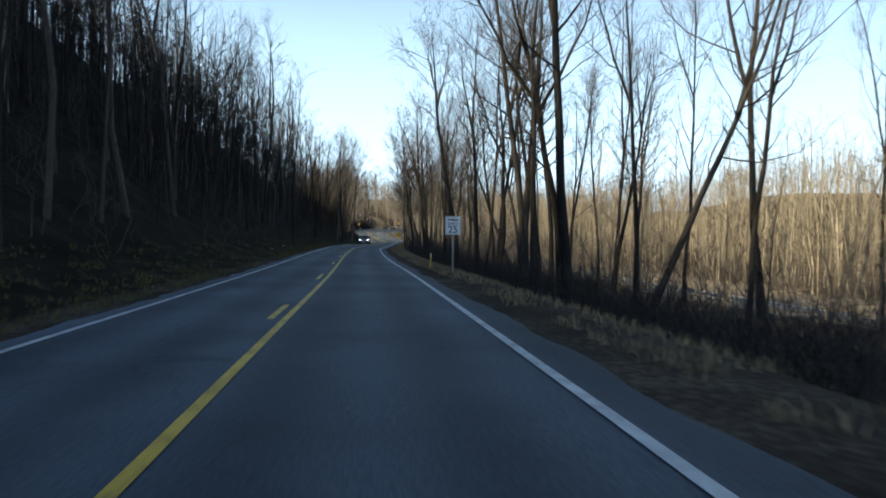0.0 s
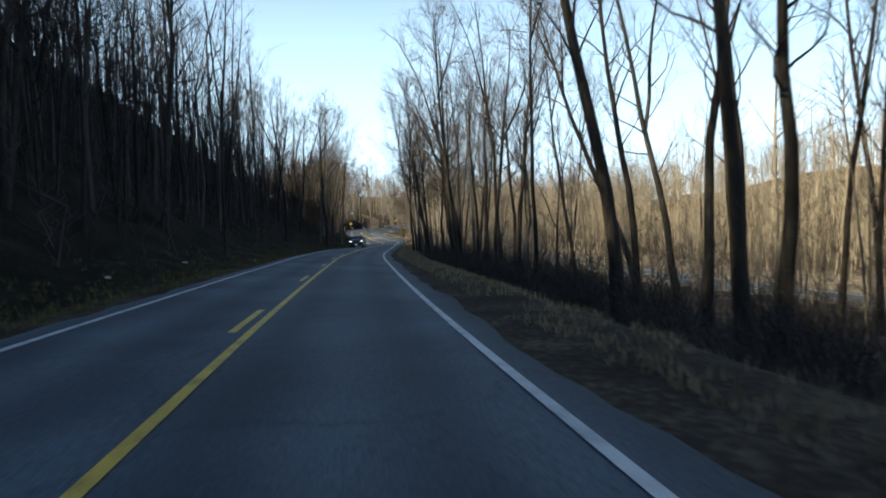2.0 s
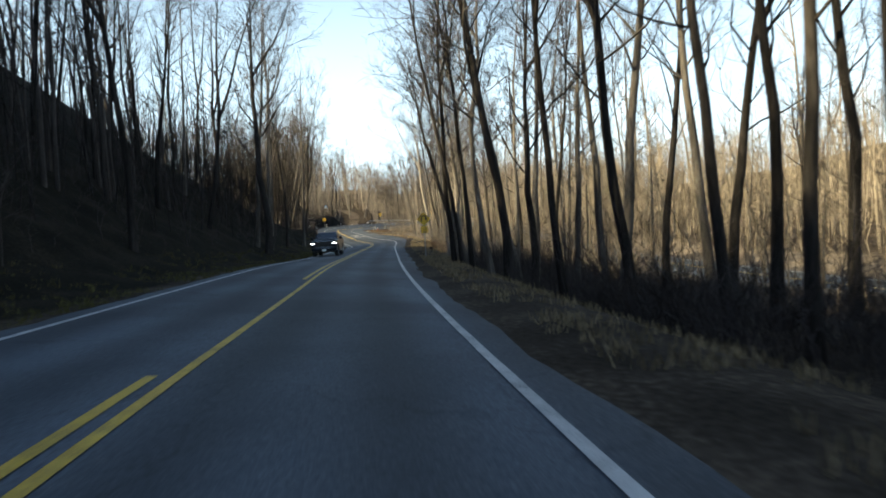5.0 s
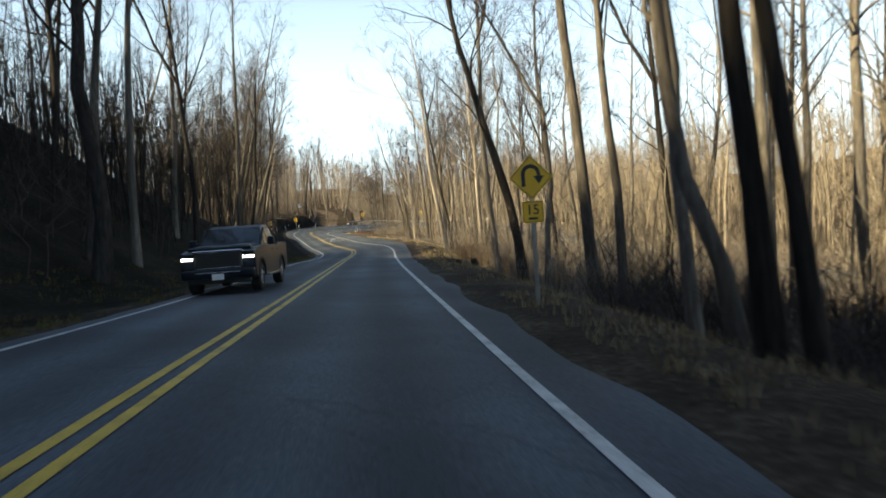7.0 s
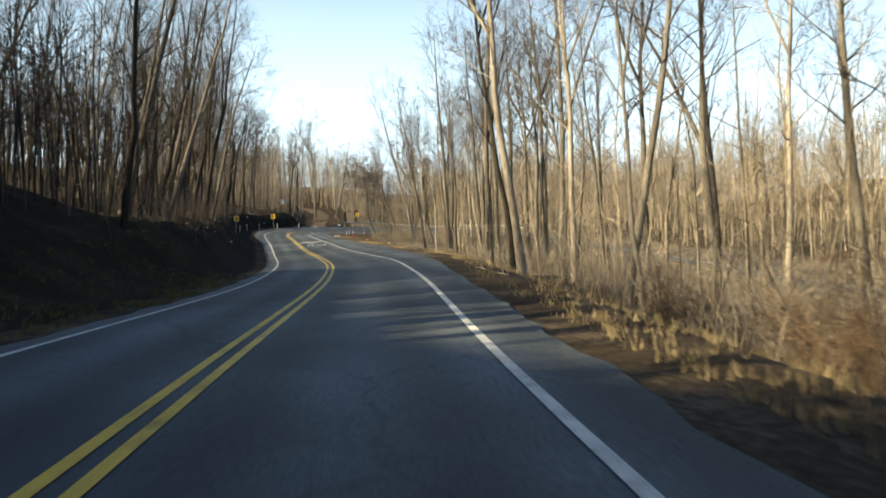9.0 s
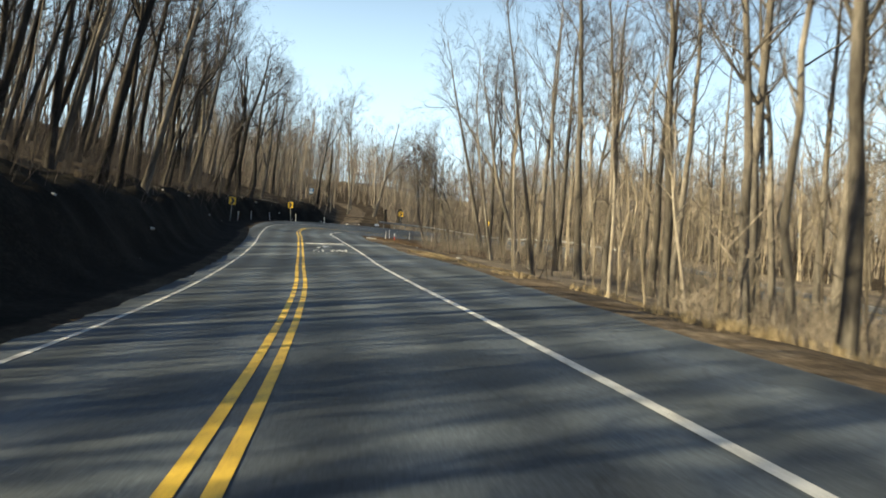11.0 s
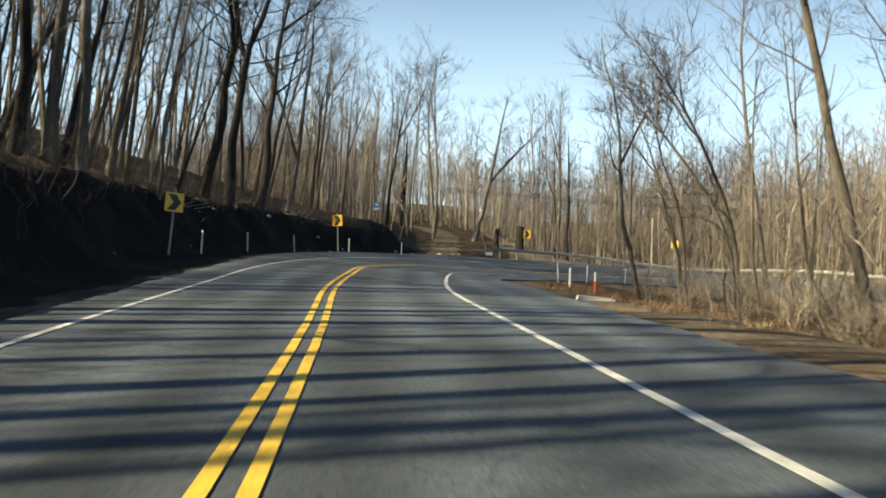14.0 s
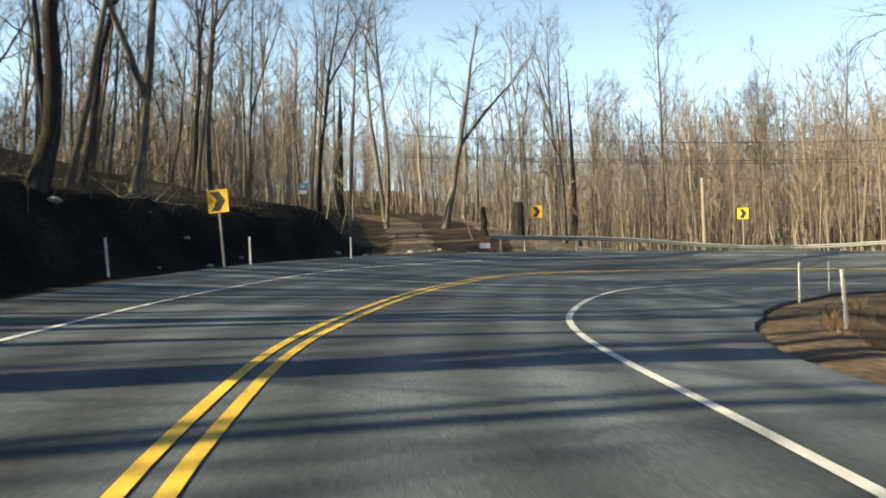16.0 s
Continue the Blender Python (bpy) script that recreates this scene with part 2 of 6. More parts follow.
def ground_material():
    """Woodland floor: leaf litter that passes over into raw soil, painted hillside shade, tan dead grass and russet
    leaves by the mesh's weights.
    """
    m = bpy.data.materials.new("woodland_floor")
    m.use_nodes = True
    nt = m.node_tree
    bsdf = nt.nodes["Principled BSDF"]
    bsdf.inputs["Roughness"].default_value, bsdf.inputs["Specular IOR Level"].default_value = 0.95, 0.04
    coord = nt.nodes.new("ShaderNodeTexCoord")

    def noise_node(scale, detail):
        n = nt.nodes.new("ShaderNodeTexNoise")
        n.inputs["Scale"].default_value, n.inputs["Detail"].default_value = scale, detail
        nt.links.new(coord.outputs["Object"], n.inputs["Vector"])
        return n.outputs[0]
    broad, leaves, edge = noise_node(0.45, 8), noise_node(8, 5), noise_node(1.3, 5)
    mix = nt.nodes.new("ShaderNodeMix")
    mix.inputs[0].default_value = 0.5
    nt.links.new(broad, mix.inputs[2])
    nt.links.new(leaves, mix.inputs[3])

    def ramp(colours):
        r = nt.nodes.new("ShaderNodeValToRGB")
        r.color_ramp.elements.new(0.5)
        for e, p, c in zip(r.color_ramp.elements, (0.32, 0.5, 0.68), colours):
            e.position, e.color = p, (*c, 1)
        nt.links.new(mix.outputs[0], r.inputs[0])
        return r.outputs[0]
    out = ramp([(0.018, 0.014, 0.010), (0.046, 0.036, 0.026), (0.12, 0.094, 0.068)])
    # the second tone is leaf litter darkened for the shade of the hill
    for name, colours in (("soil", [(0.005, 0.0047, 0.0043), (0.0115, 0.0105, 0.0092), (0.028, 0.0245, 0.02)]), ("hill_shade", [(0.006, 0.0055, 0.004), (0.014, 0.012, 0.008), (0.036, 0.029, 0.02)]),
                          ("tan", [(0.052, 0.043, 0.034), (0.13, 0.108, 0.084), (0.25, 0.21, 0.165)]), ("russet", [(0.03, 0.024, 0.018), (0.085, 0.066, 0.048), (0.19, 0.155, 0.115)])):
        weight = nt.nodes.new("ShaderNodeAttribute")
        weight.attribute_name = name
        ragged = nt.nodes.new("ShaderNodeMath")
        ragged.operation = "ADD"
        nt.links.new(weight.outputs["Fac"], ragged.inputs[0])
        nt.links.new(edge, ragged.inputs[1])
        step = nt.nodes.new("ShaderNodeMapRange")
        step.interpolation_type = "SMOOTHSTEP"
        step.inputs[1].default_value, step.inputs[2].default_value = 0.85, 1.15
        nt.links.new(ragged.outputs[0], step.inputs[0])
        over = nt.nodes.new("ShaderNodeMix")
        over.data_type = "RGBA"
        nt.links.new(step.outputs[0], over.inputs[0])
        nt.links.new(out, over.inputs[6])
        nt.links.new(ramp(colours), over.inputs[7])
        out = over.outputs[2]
    nt.links.new(out, bsdf.inputs["Base Color"])
    bump = nt.nodes.new("ShaderNodeBump")
    bump.inputs["Strength"].default_value, bump.inputs["Distance"].default_value = 0.9, 0.05
    nt.links.new(mix.outputs[0], bump.inputs["Height"])
    nt.links.new(bump.outputs[0], bsdf.inputs["Normal"])
    return m


FLOOR = ground_material()


# ---- mesh helpers ----
def mesh_object(name, verts, faces, mat, parent=None, label="", smooth=False):
    me = bpy.data.meshes.new(name)
    me.from_pydata([tuple(v) for v in verts], [], faces)
    me.materials.append(mat)
    if smooth:
        me.shade_smooth()
    ob = new(name, me)
    ob.parent = parent
    if label:
        ob["label"] = label
    return ob


def part(name, bm, mat, parent, label=""):
    me = bpy.data.meshes.new(name)
    bm.to_mesh(me)
    bm.free()
    me.materials.append(mat)
    ob = new(name, me)
    ob.parent = parent
    if label:
        ob["label"] = label
    return ob


def box(size, at=(0, 0, 0), bevel=0.0, bm=None, rot=None):
    bm = bm or bmesh.new()
    m = Matrix.Translation(at) @ (rot or Matrix()) @ Matrix.Diagonal((*size, 1))
    made = bmesh.ops.create_cube(bm, size=1, matrix=m)["verts"]
    if bevel:
        edges = list({e for v in made for e in v.link_edges})
        bmesh.ops.bevel(bm, geom=edges, offset=bevel, segments=2, affect="EDGES", profile=0.6)
    return bm


def tube(verts, faces, pts, radii, n):
    """A tapered tube along pts, added to the lists."""
    pts = [Vector(p) for p in pts]
    base = len(verts)
    side = Vector((1, 0, 0))
    for i, p in enumerate(pts):
        d = (pts[min(i + 1, len(pts) - 1)] - pts[max(i - 1, 0)]).normalized()
        u = side - d * side.dot(d)
        if u.length < 0.05:
            u = Vector((0, 1, 0)) - d * d.y
        u.normalize()
        w = d.cross(u)
        for k in range(n):
            a = 2 * math.pi * k / n
            q = p + (u * math.cos(a) + w * math.sin(a)) * radii[i]
            verts.append((q.x, q.y, q.z))
    for i in range(len(pts) - 1):
        for k in range(n):
            a, b = base + i * n + k, base + i * n + (k + 1) % n
            faces.append((a, b, b + n, a + n))
    if n > 3:
        faces.append(tuple(range(base + (len(pts) - 1) * n, base + len(pts) * n)))


def spike(verts, faces, p, q, r):
    """A thin three-sided twig that ends in a point."""
    d = (q - p).normalized()
    u = d.orthogonal().normalized()
    w = d.cross(u)
    b = len(verts)
    for k in range(3):
        a = 2.094 * k
        c = p + (u * math.cos(a) + w * math.sin(a)) * r
        verts.append((c.x, c.y, c.z))
    verts.append((q.x, q.y, q.z))
    faces += [(b, b + 1, b + 3), (b + 1, b + 2, b + 3), (b + 2, b, b + 3)]


def root(name, at, label, category, group="", turn=0.0):
    ob = new(name)
    ob.matrix_basis = pose(*at, 0, 0, turn)
    ob.empty_display_size = 0.2
    return tagged(ob, label, category, group)


# ---- the road: left pavement edge, left line, centre line, right line, right pavement edge ----
# centre x, y, z, fall to the right, widths: left lane, right lane, left margin, right margin
STRAIGHT = [
    (-0.9, -70, 0.00, 0.00, 3.0, 3.3, 0.5, 0.6), (-1.4, 7, 0.00, 0.00, 3.0, 3.3, 0.5, 0.6),
    (-1.55, 26, 0.00, -0.025, 2.9, 3.3, 0.5, 0.6), (-1.95, 50, 0.08, -0.05, 2.75, 3.15, 0.5, 0.6),
    (-2.1, 75, 0.13, -0.057, 2.85, 3.2, 0.5, 0.6), (-2.1, 92, 0.11, -0.063, 3.0, 3.35, 0.5, 0.6),
    (-1.5, 110, 0.08, -0.067, 3.2, 3.3, 0.5, 0.6), (-0.8, 127, 0.07, -0.069, 3.1, 3.5, 0.5, 0.7),
    (0.5, 145, 0.06, -0.061, 2.95, 3.4, 0.5, 0.8), (2.35, 168, 0.13, -0.012, 3.05, 3.1, 0.6, 1.0),
    (3.95, 188, 0.25, 0.05, 3.0, 3.2, 0.7, 1.3), (4.3, 200, 0.38, 0.07, 3.2, 3.3, 0.7, 2.0),
    (4.1, 209, 0.46, 0.083, 3.25, 3.2, 0.7, 2.5), (3.65, 218, 0.61, 0.085, 3.3, 3.1, 0.8, 2.9),
    (2.85, 228, 0.86, 0.082, 3.3, 3.2, 0.8, 3.4), (2.05, 238, 1.25, 0.073, 3.3, 3.35, 0.9, 2.8),
    (1.05, 250, 1.88, 0.045, 3.35, 3.3, 0.9, 3.0), (0.0, 262, 2.56, 0.011, 3.6, 3.2, 1.0, 2.9)]
# the hairpin, row by row: left edge, left line, centre, right line, right edge
BEND = [
    ((-5.9, 271, 3.1), (-4.5, 271, 3.08), (-0.85, 270.5, 3.06), (2.3, 270.5, 3.05), (5.7, 271, 3.0)),
    ((-6.5, 278, 3.6), (-4.92, 278, 3.58), (-1.15, 278, 3.48), (2.4, 278, 3.35), (5.6, 278, 3.25)),
    ((-6.75, 284, 4.05), (-4.88, 284, 3.95), (-1.25, 284, 3.8), (2.72, 283.6, 3.59), (5.5, 283.5, 3.4)),
    ((-6.9, 289.5, 4.4), (-4.65, 288.8, 4.2), (-0.95, 288, 3.95), (3.05, 287.9, 3.72), (5.7, 287.6, 3.52)),
    ((-6.5, 295, 4.75), (-4.1, 293.3, 4.42), (-0.2, 291.3, 4.07), (3.55, 290.7, 3.79), (7.2, 290.8, 3.55)),
    ((-5.2, 302.5, 5.15), (-2.75, 299.5, 4.7), (1.2, 296.2, 4.22), (4.75, 294.1, 3.85), (9.2, 293.8, 3.6)),
    ((-2.8, 311, 5.5), (-0.8, 306.4, 4.95), (3.6, 303, 4.33), (7.2, 299.0, 3.9), (11.2, 296.2, 3.62)),
    ((2.5, 319, 5.8), (3.2, 314, 5.15), (7.3, 310.8, 4.42), (10.4, 303.2, 3.9), (13.5, 298.2, 3.6)),
    ((9.2, 323.7, 5.85), (9.5, 320.5, 5.3), (12.4, 315.4, 4.38), (14.2, 305.7, 3.84), (16.2, 300.4, 3.58)),
    ((17.5, 326.2, 5.75), (17.6, 323.8, 5.3), (18.5, 315.8, 4.28), (17.8, 305.4, 3.76), (18.9, 301.2, 3.55)),
    ((28.0, 323.6, 5.4), (27.2, 321.2, 5.0), (24.8, 311.8, 4.12), (21.4, 303.2, 3.6), (21.6, 301.2, 3.5)),
    ((37.4, 314.0, 4.7), (35.6, 312.3, 4.5), (30.4, 304.8, 3.8), (25.4, 298.6, 3.3), (25.0, 297.8, 3.25)),
    ((42.0, 300.0, 3.75), (40.4, 299.2, 3.7), (34.6, 294.4, 3.2), (29.8, 290.2, 2.75), (29.2, 290.0, 2.7)),
    ((43.0, 278.0, 2.5), (42.2, 278.0, 2.48), (38.2, 276.0, 2.3), (34.4, 274.0, 1.9), (33.8, 274.0, 1.85)),
    ((43.0, 250.0, 0.55), (42.3, 250.0, 0.55), (38.8, 250.0, 0.5), (35.3, 250.0, 0.4), (34.6, 250.0, 0.38)),
    ((42.5, 228.0, -0.8), (41.8, 228.0, -0.8), (38.2, 228.0, -0.82), (34.7, 228.0, -0.85), (34.0, 228.0, -0.85)),
    ((41.0, 200.0, -2.5), (40.3, 200.0, -2.5), (36.8, 200.0, -2.5), (33.3, 200.0, -2.5), (32.6, 200.0, -2.5)),
    ((41.0, 150.0, -4.3), (40.3, 150.0, -4.3), (36.8, 150.0, -4.3), (33.3, 150.0, -4.3), (32.6, 150.0, -4.3)),
    ((43.0, 60.0, -5.2), (42.3, 60.0, -5.2), (38.8, 60.0, -5.2), (35.3, 60.0, -5.2), (34.6, 60.0, -5.2)),
    ((47.0, -90.0, -5.2), (46.3, -90.0, -5.2), (42.8, -90.0, -5.2), (39.3, -90.0, -5.2), (38.6, -90.0, -5.2))]


def rail_rows():
    rows = []
    for i, (x, y, z, fall, wl, wr, ml, mr) in enumerate(STRAIGHT):
        a, b = STRAIGHT[max(0, i - 1)], STRAIGHT[min(len(STRAIGHT) - 1, i + 1)]
        d = Vector((b[0] - a[0], b[1] - a[1], 0)).normalized()
        r = Vector((d.y, -d.x, 0))
        near = -0.025 if y == 145 else fall              # the oncoming lane dips here
        rows.append([tuple(Vector((x, y, z + (fall if o > 0 else near) * o)) + r * o) for o in (-wl - ml, -wl, 0, wr, wr + mr)])
    return np.array(rows + [list(map(tuple, r)) for r in BEND])


def catmull(p, step=0.8):
    """A smooth line through the rows of p (n, k, 3), sampled about every step metres along the third column."""
    out = []
    n = len(p)
    for i in range(n - 1):
        p0, p1, p2, p3 = p[max(i - 1, 0)], p[i], p[i + 1], p[min(i + 2, n - 1)]
        L = np.linalg.norm(p2[2] - p1[2])
        l0, l2 = max(np.linalg.norm(p1[2] - p0[2]), 1e-6), max(np.linalg.norm(p3[2] - p2[2]), 1e-6)
        m1 = (p2 - p1) if i == 0 else ((p2 - p1) / L * l0 + (p1 - p0) / l0 * L) / (L + l0) * L
        m2 = (p2 - p1) if i == n - 2 else ((p3 - p2) / l2 * L + (p2 - p1) / L * l2) / (L + l2) * L
        for s in np.linspace(0, 1, max(2, int(L / step)), endpoint=False):
            out.append((2 * s**3 - 3 * s**2 + 1) * p1 + (s**3 - 2 * s**2 + s) * m1 + (3 * s**2 - 2 * s**3) * p2 + (s**3 - s**2) * m2)
    return np.array(out + [p[-1]])


ROAD = catmull(rail_rows())                     # (samples, 5, 3)
LEFT_EDGE, LEFT_LINE, CENTRE, RIGHT_LINE, RIGHT_EDGE = (ROAD[:, k] for k in range(5))
MAIN = int(np.argmax(CENTRE[:, 1] > 268))       # the part that runs one way up the valley


DRIVE = catmull(np.array([[p] * 3 for p in ((3.5, 320.5, 5.8), (3.9, 330, 6.9), (4.4, 340, 8.3), (4.6, 352, 9.9), (2.5, 372, 12.3), (-4, 395, 14.7))], float), 1.5)[:, 0]

from mathutils import kdtree
WIDE = [ROAD[:, k] * (1 - f) + ROAD[:, k + 1] * f for k in range(4) for f in (0, 0.25, 0.5, 0.75)] + [RIGHT_EDGE]
spots = np.concatenate(WIDE + [DRIVE + np.array((o, 0, 0)) for o in (-1.8, 0, 1.8)])
near_road = kdtree.KDTree(len(spots))
for i, p in enumerate(spots):
    near_road.insert((p[0], p[1], 0), i)
near_road.balance()


def smooth(a, b, v):
    t = min(1.0, max(0.0, (v - a) / (b - a)))
    return t * t * (3 - 2 * t)


YS = CENTRE[:MAIN, 1]


def at_y(line, y, k):
    return float(np.interp(y, YS, line[:MAIN, k]))


def hill(x, y):
    """Ground height away from the road."""
    bumps = 0.5 * noise.noise((x * 0.07, y * 0.07, 0.3)) + 0.22 * noise.noise((x * 0.3, y * 0.3, 4.1))
    yy = min(y, 266)
    xl, zl = at_y(LEFT_EDGE, yy, 0), at_y(LEFT_EDGE, yy, 2)
    xr, zr = at_y(RIGHT_EDGE, yy, 0), at_y(RIGHT_EDGE, yy, 2)
    if y > 266:
        xl = float(np.interp(y, (266, 278, 289, 296, 303, 311, 319, 325, 332), (-5.4, -6.3, -6.9, -6.4, -5.1, -2.8, 0.4, 1.8, 2.2)))
        zl = float(np.interp(y, (266, 278, 289, 302, 311, 319, 330), (2.8, 3.6, 4.4, 5.15, 5.5, 5.75, 6.7)))
    left = xl - x
    late = smooth(176, 212, y)
    # the hill on the left: a steep wooded slope, later a cut bank with easier ground above it
    toe = (1 - late) * 3.2 + late * float(np.interp(y, (200, 240, 265, 284, 296, 306, 318, 325), (1.6, 1.2, 2.2, 3.6, 2.9, 2.4, 1.2, 0.8)))
    s = left - toe
    if s < 0:
        early_z, late_z = zl + 0.05 * max(0, left), zl + 0.02 * max(0, left)
    else:
        run = 98 - 50 * smooth(110, 165, y)
        steep = 0.72 + 0.05 * noise.noise((y * 0.02, 0, 7))
        early_z = zl + 0.16 + min(s, 2) * 0.3 + steep * min(max(0, s - 2), run) + 0.1 * max(0, s - 2 - run)
        tall = float(np.interp(y, (200, 240, 265, 285, 296, 308, 320), (2.6, 2.95, 3.15, 3.2, 3.0, 2.6, 2.5)))
        late_z = zl + tall * smooth(0, 3.2, s) + 0.24 * min(max(0, s - 3), 45) + 0.08 * max(0, s - 48)
    zl_all = (1 - late) * early_z + late * late_z + bumps * smooth(0, 6, s)
    if late > 0 and 0 < s < 9:
        rough = 0.5 * noise.noise((x * 0.45, y * 0.4, 11.0)) + 0.3 * noise.noise((x * 1.1, y * 0.9, 3.0)) + 0.16 * noise.noise((x * 2.3, y * 1.9, 8.0))
        zl_all += late * rough * smooth(0.2, 1.6, s) * smooth(9, 5, s)
    if s > 0:
        zl_all += 0.28 * noise.noise((x * 0.8, y * 0.55, 6.0)) * smooth(0, 1.5, s) * (1 if s < 6 else 0.4)
    # the valley on the right, with the lower leg of the road, and the slope beyond it
    leg = float(np.interp(y, (60, 150, 200, 228, 250, 276, 294, 306), (-5.2, -4.3, -2.5, -0.8, 0.5, 2.2, 3.2, 3.9)))
    r = x - xr
    if x < 36:
        down = zr - 0.3 * min(max(0, r - 0.8), 6) - 0.08 * max(0, r - 6.8)
        even = zr + (leg - zr) * min(1, max(0, r / max(1.0, 34 - xr)))
        k = smooth(190, 225, y)
        zr_all = (1 - k) * max(down, leg - 0.3) + k * (even - 0.35 * math.sin(math.pi * min(1, max(0, r / max(1.0, 34 - xr)))))
    else:
        zr_all = leg + 0.05 * min(max(0, x - 46), 24) + 0.16 * max(0, x - 70)
        zr_all = min(zr_all, leg + 5 + 9 * smooth(110, 240, y) + 0.005 * x + (2 + 3 * smooth(110, 240, y)) * noise.noise((y * 0.014, 0.5, 1.7)) + 2 * noise.noise((y * 0.05, 3.5, x * 0.01)))
    zr_all += bumps * smooth(2, 10, r) + 3.4 * noise.noise((x * 0.02, y * 0.02, 5.5)) * smooth(60, 120, x) + 1.2 * noise.noise((x * 0.06, y * 0.06, 2.5)) * smooth(60, 100, x)
    mid = smooth(-2.0, 2.0, x - (xl + xr) / 2)
    z = zl_all * (1 - mid) + zr_all * mid
    # rising ground ahead, past the bend
    if y > 300:
        ahead = 5.9 + 0.125 * min(max(0, y - 322), 60) + 0.17 * min(max(0, y - 390), 90) + 0.03 * max(0, y - 472)
        west = ahead + 2.3 * smooth(2.0, -4.0, x) * smooth(300, 330, y) * smooth(420, 340, y)
        east = 4.9 + 0.1 * min(max(0, y - 340), 50) + 0.17 * min(max(0, y - 390), 90) * (1 - 0.65 * smooth(60, 140, x)) + 0.01 * max(0, y - 480) + 0.04 * min(max(0, x - 60), 110)
        m = smooth(10, 30, x)
        ahead = west * (1 - m) + east * m + bumps
        if x < 4:
            k = smooth(322, 332, y) if x < 1 else smooth(318, 327, y)
        else:
            k = smooth(322, 330, y) if x < 30 else smooth(300, 330, y)
        z = z * (1 - k) + ahead * k
    return z


def ground_z(x, y):
    co, i, d = near_road.find((x, y, 0))
    zr = spots[i][2]
    if d < 0.9:
        return zr - 0.10
    return (zr - 0.10) + (hill(x, y) - zr + 0.10) * smooth(0.9, 5.0, d) if d < 5 else hill(x, y)


def road_distance(x, y):
    return near_road.find((x, y, 0))[2]


# ---- ground ----
def spaced(fine_from, fine_to, step, low, high, grow=1.22):
    v = list(np.arange(fine_from, fine_to + 1e-6, step))
    s = step
    while v[-1] < high:
        s *= grow
        v.append(v[-1] + s)
    s = step
    while v[0] > low:
        s *= grow
        v.insert(0, v[0] - s)
    return v


def build_ground():
    xs = spaced(-16, 14, 0.55, -1500, 1500, 1.1)
    ys = spaced(-6, 200, 1.3, -600, 200) 
    ys = ys[:-1] + spaced(ys[-1], 330, 0.75, ys[-1] - 0.1, 2200, 1.15)
    verts = [(x, y, ground_z(x, y)) for y in ys for x in xs]
    w = len(xs)
    faces = [(j * w + i, j * w + i + 1, (j + 1) * w + i + 1, (j + 1) * w + i) for j in range(len(ys) - 1) for i in range(w - 1)]
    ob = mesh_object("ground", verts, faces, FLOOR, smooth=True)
    weights = np.zeros((4, len(verts)), np.float32)          # soil, painted hillside shade, tan grass, russet leaves
    for k, (x, y, z) in enumerate(verts):
        if 24 - 13 * smooth(180, 225, y) < x < 60 or (322 < y < 345 and x > 14):
            weights[2, k] = 0.9 * smooth(60, 44, x)
        if 5 < x < 27 and 262 < y < 304 or 196 < y < 262 and 0 < x - at_y(RIGHT_EDGE, y, 0) < 1.7 + 4.5 * smooth(212, 228, y):
            weights[3, k] = 0.9 if y > 262 else 0.5 + 0.3 * smooth(212, 228, y)
        if y < 203 and -60 < x < 3:                      # floor darkened to paint in the hillside's shade
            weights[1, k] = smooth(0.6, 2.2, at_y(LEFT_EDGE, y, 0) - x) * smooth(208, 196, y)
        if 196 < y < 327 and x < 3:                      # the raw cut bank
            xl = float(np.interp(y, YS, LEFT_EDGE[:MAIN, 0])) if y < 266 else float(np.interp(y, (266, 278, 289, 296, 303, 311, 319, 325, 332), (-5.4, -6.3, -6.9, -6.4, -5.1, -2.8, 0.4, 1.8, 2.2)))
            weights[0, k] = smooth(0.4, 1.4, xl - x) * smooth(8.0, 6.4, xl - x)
    for name, w_k in zip(("soil", "hill_shade", "tan", "russet"), weights):
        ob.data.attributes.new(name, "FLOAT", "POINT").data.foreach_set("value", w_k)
    return tagged(ob, "brown leaf-littered woodland ground with a raw dark cut bank", "ground", kind="structure")


build_ground()


# ---- road with its markings ----
def build_road():
    lines = []
    for k in range(4):
        for f in ((0, 0.5) if k in (1, 2) else (0,)):
            lines.append(ROAD[:, k] * (1 - f) + ROAD[:, k + 1] * f)
    lines.append(RIGHT_EDGE)
    edge = np.random.RandomState(5)
    lines[0] = lines[0] + np.c_[edge.normal(0, 0.05, len(ROAD)), np.zeros(len(ROAD)), np.full(len(ROAD), -0.012)]
    lines[-1] = lines[-1] + np.c_[np.convolve(edge.normal(0, 0.12, len(ROAD)), np.ones(3) / 3, 'same'), np.zeros(len(ROAD)), np.full(len(ROAD), -0.012)]
    first, last = lines[0] - np.array((0, 0, 0.3)), lines[-1] - np.array((0, 0, 0.3))
    lines = [first] + lines + [last]
    n, w = len(ROAD), len(lines)
    verts = [lines[k][i] for i in range(n) for k in range(w)]
    faces = [(i * w + k, i * w + k + 1, (i + 1) * w + k + 1, (i + 1) * w + k) for i in range(n - 1) for k in range(w - 1)]
    ob = mesh_object("road", verts, faces, ASPHALT)
    across = ob.data.attributes.new("across", "FLOAT", "POINT")
    mid = np.array([lines[k] for k in range(w)])
    flat = np.linalg.norm(mid[:, :, :2] - CENTRE[None, :, :2], axis=2)
    flat[:4] *= -1
    across.data.foreach_set("value", flat.T.ravel().astype(np.float32))
    return tagged(ob, "two-lane grey asphalt country road with a hairpin bend", "road", kind="structure")


road = build_road()


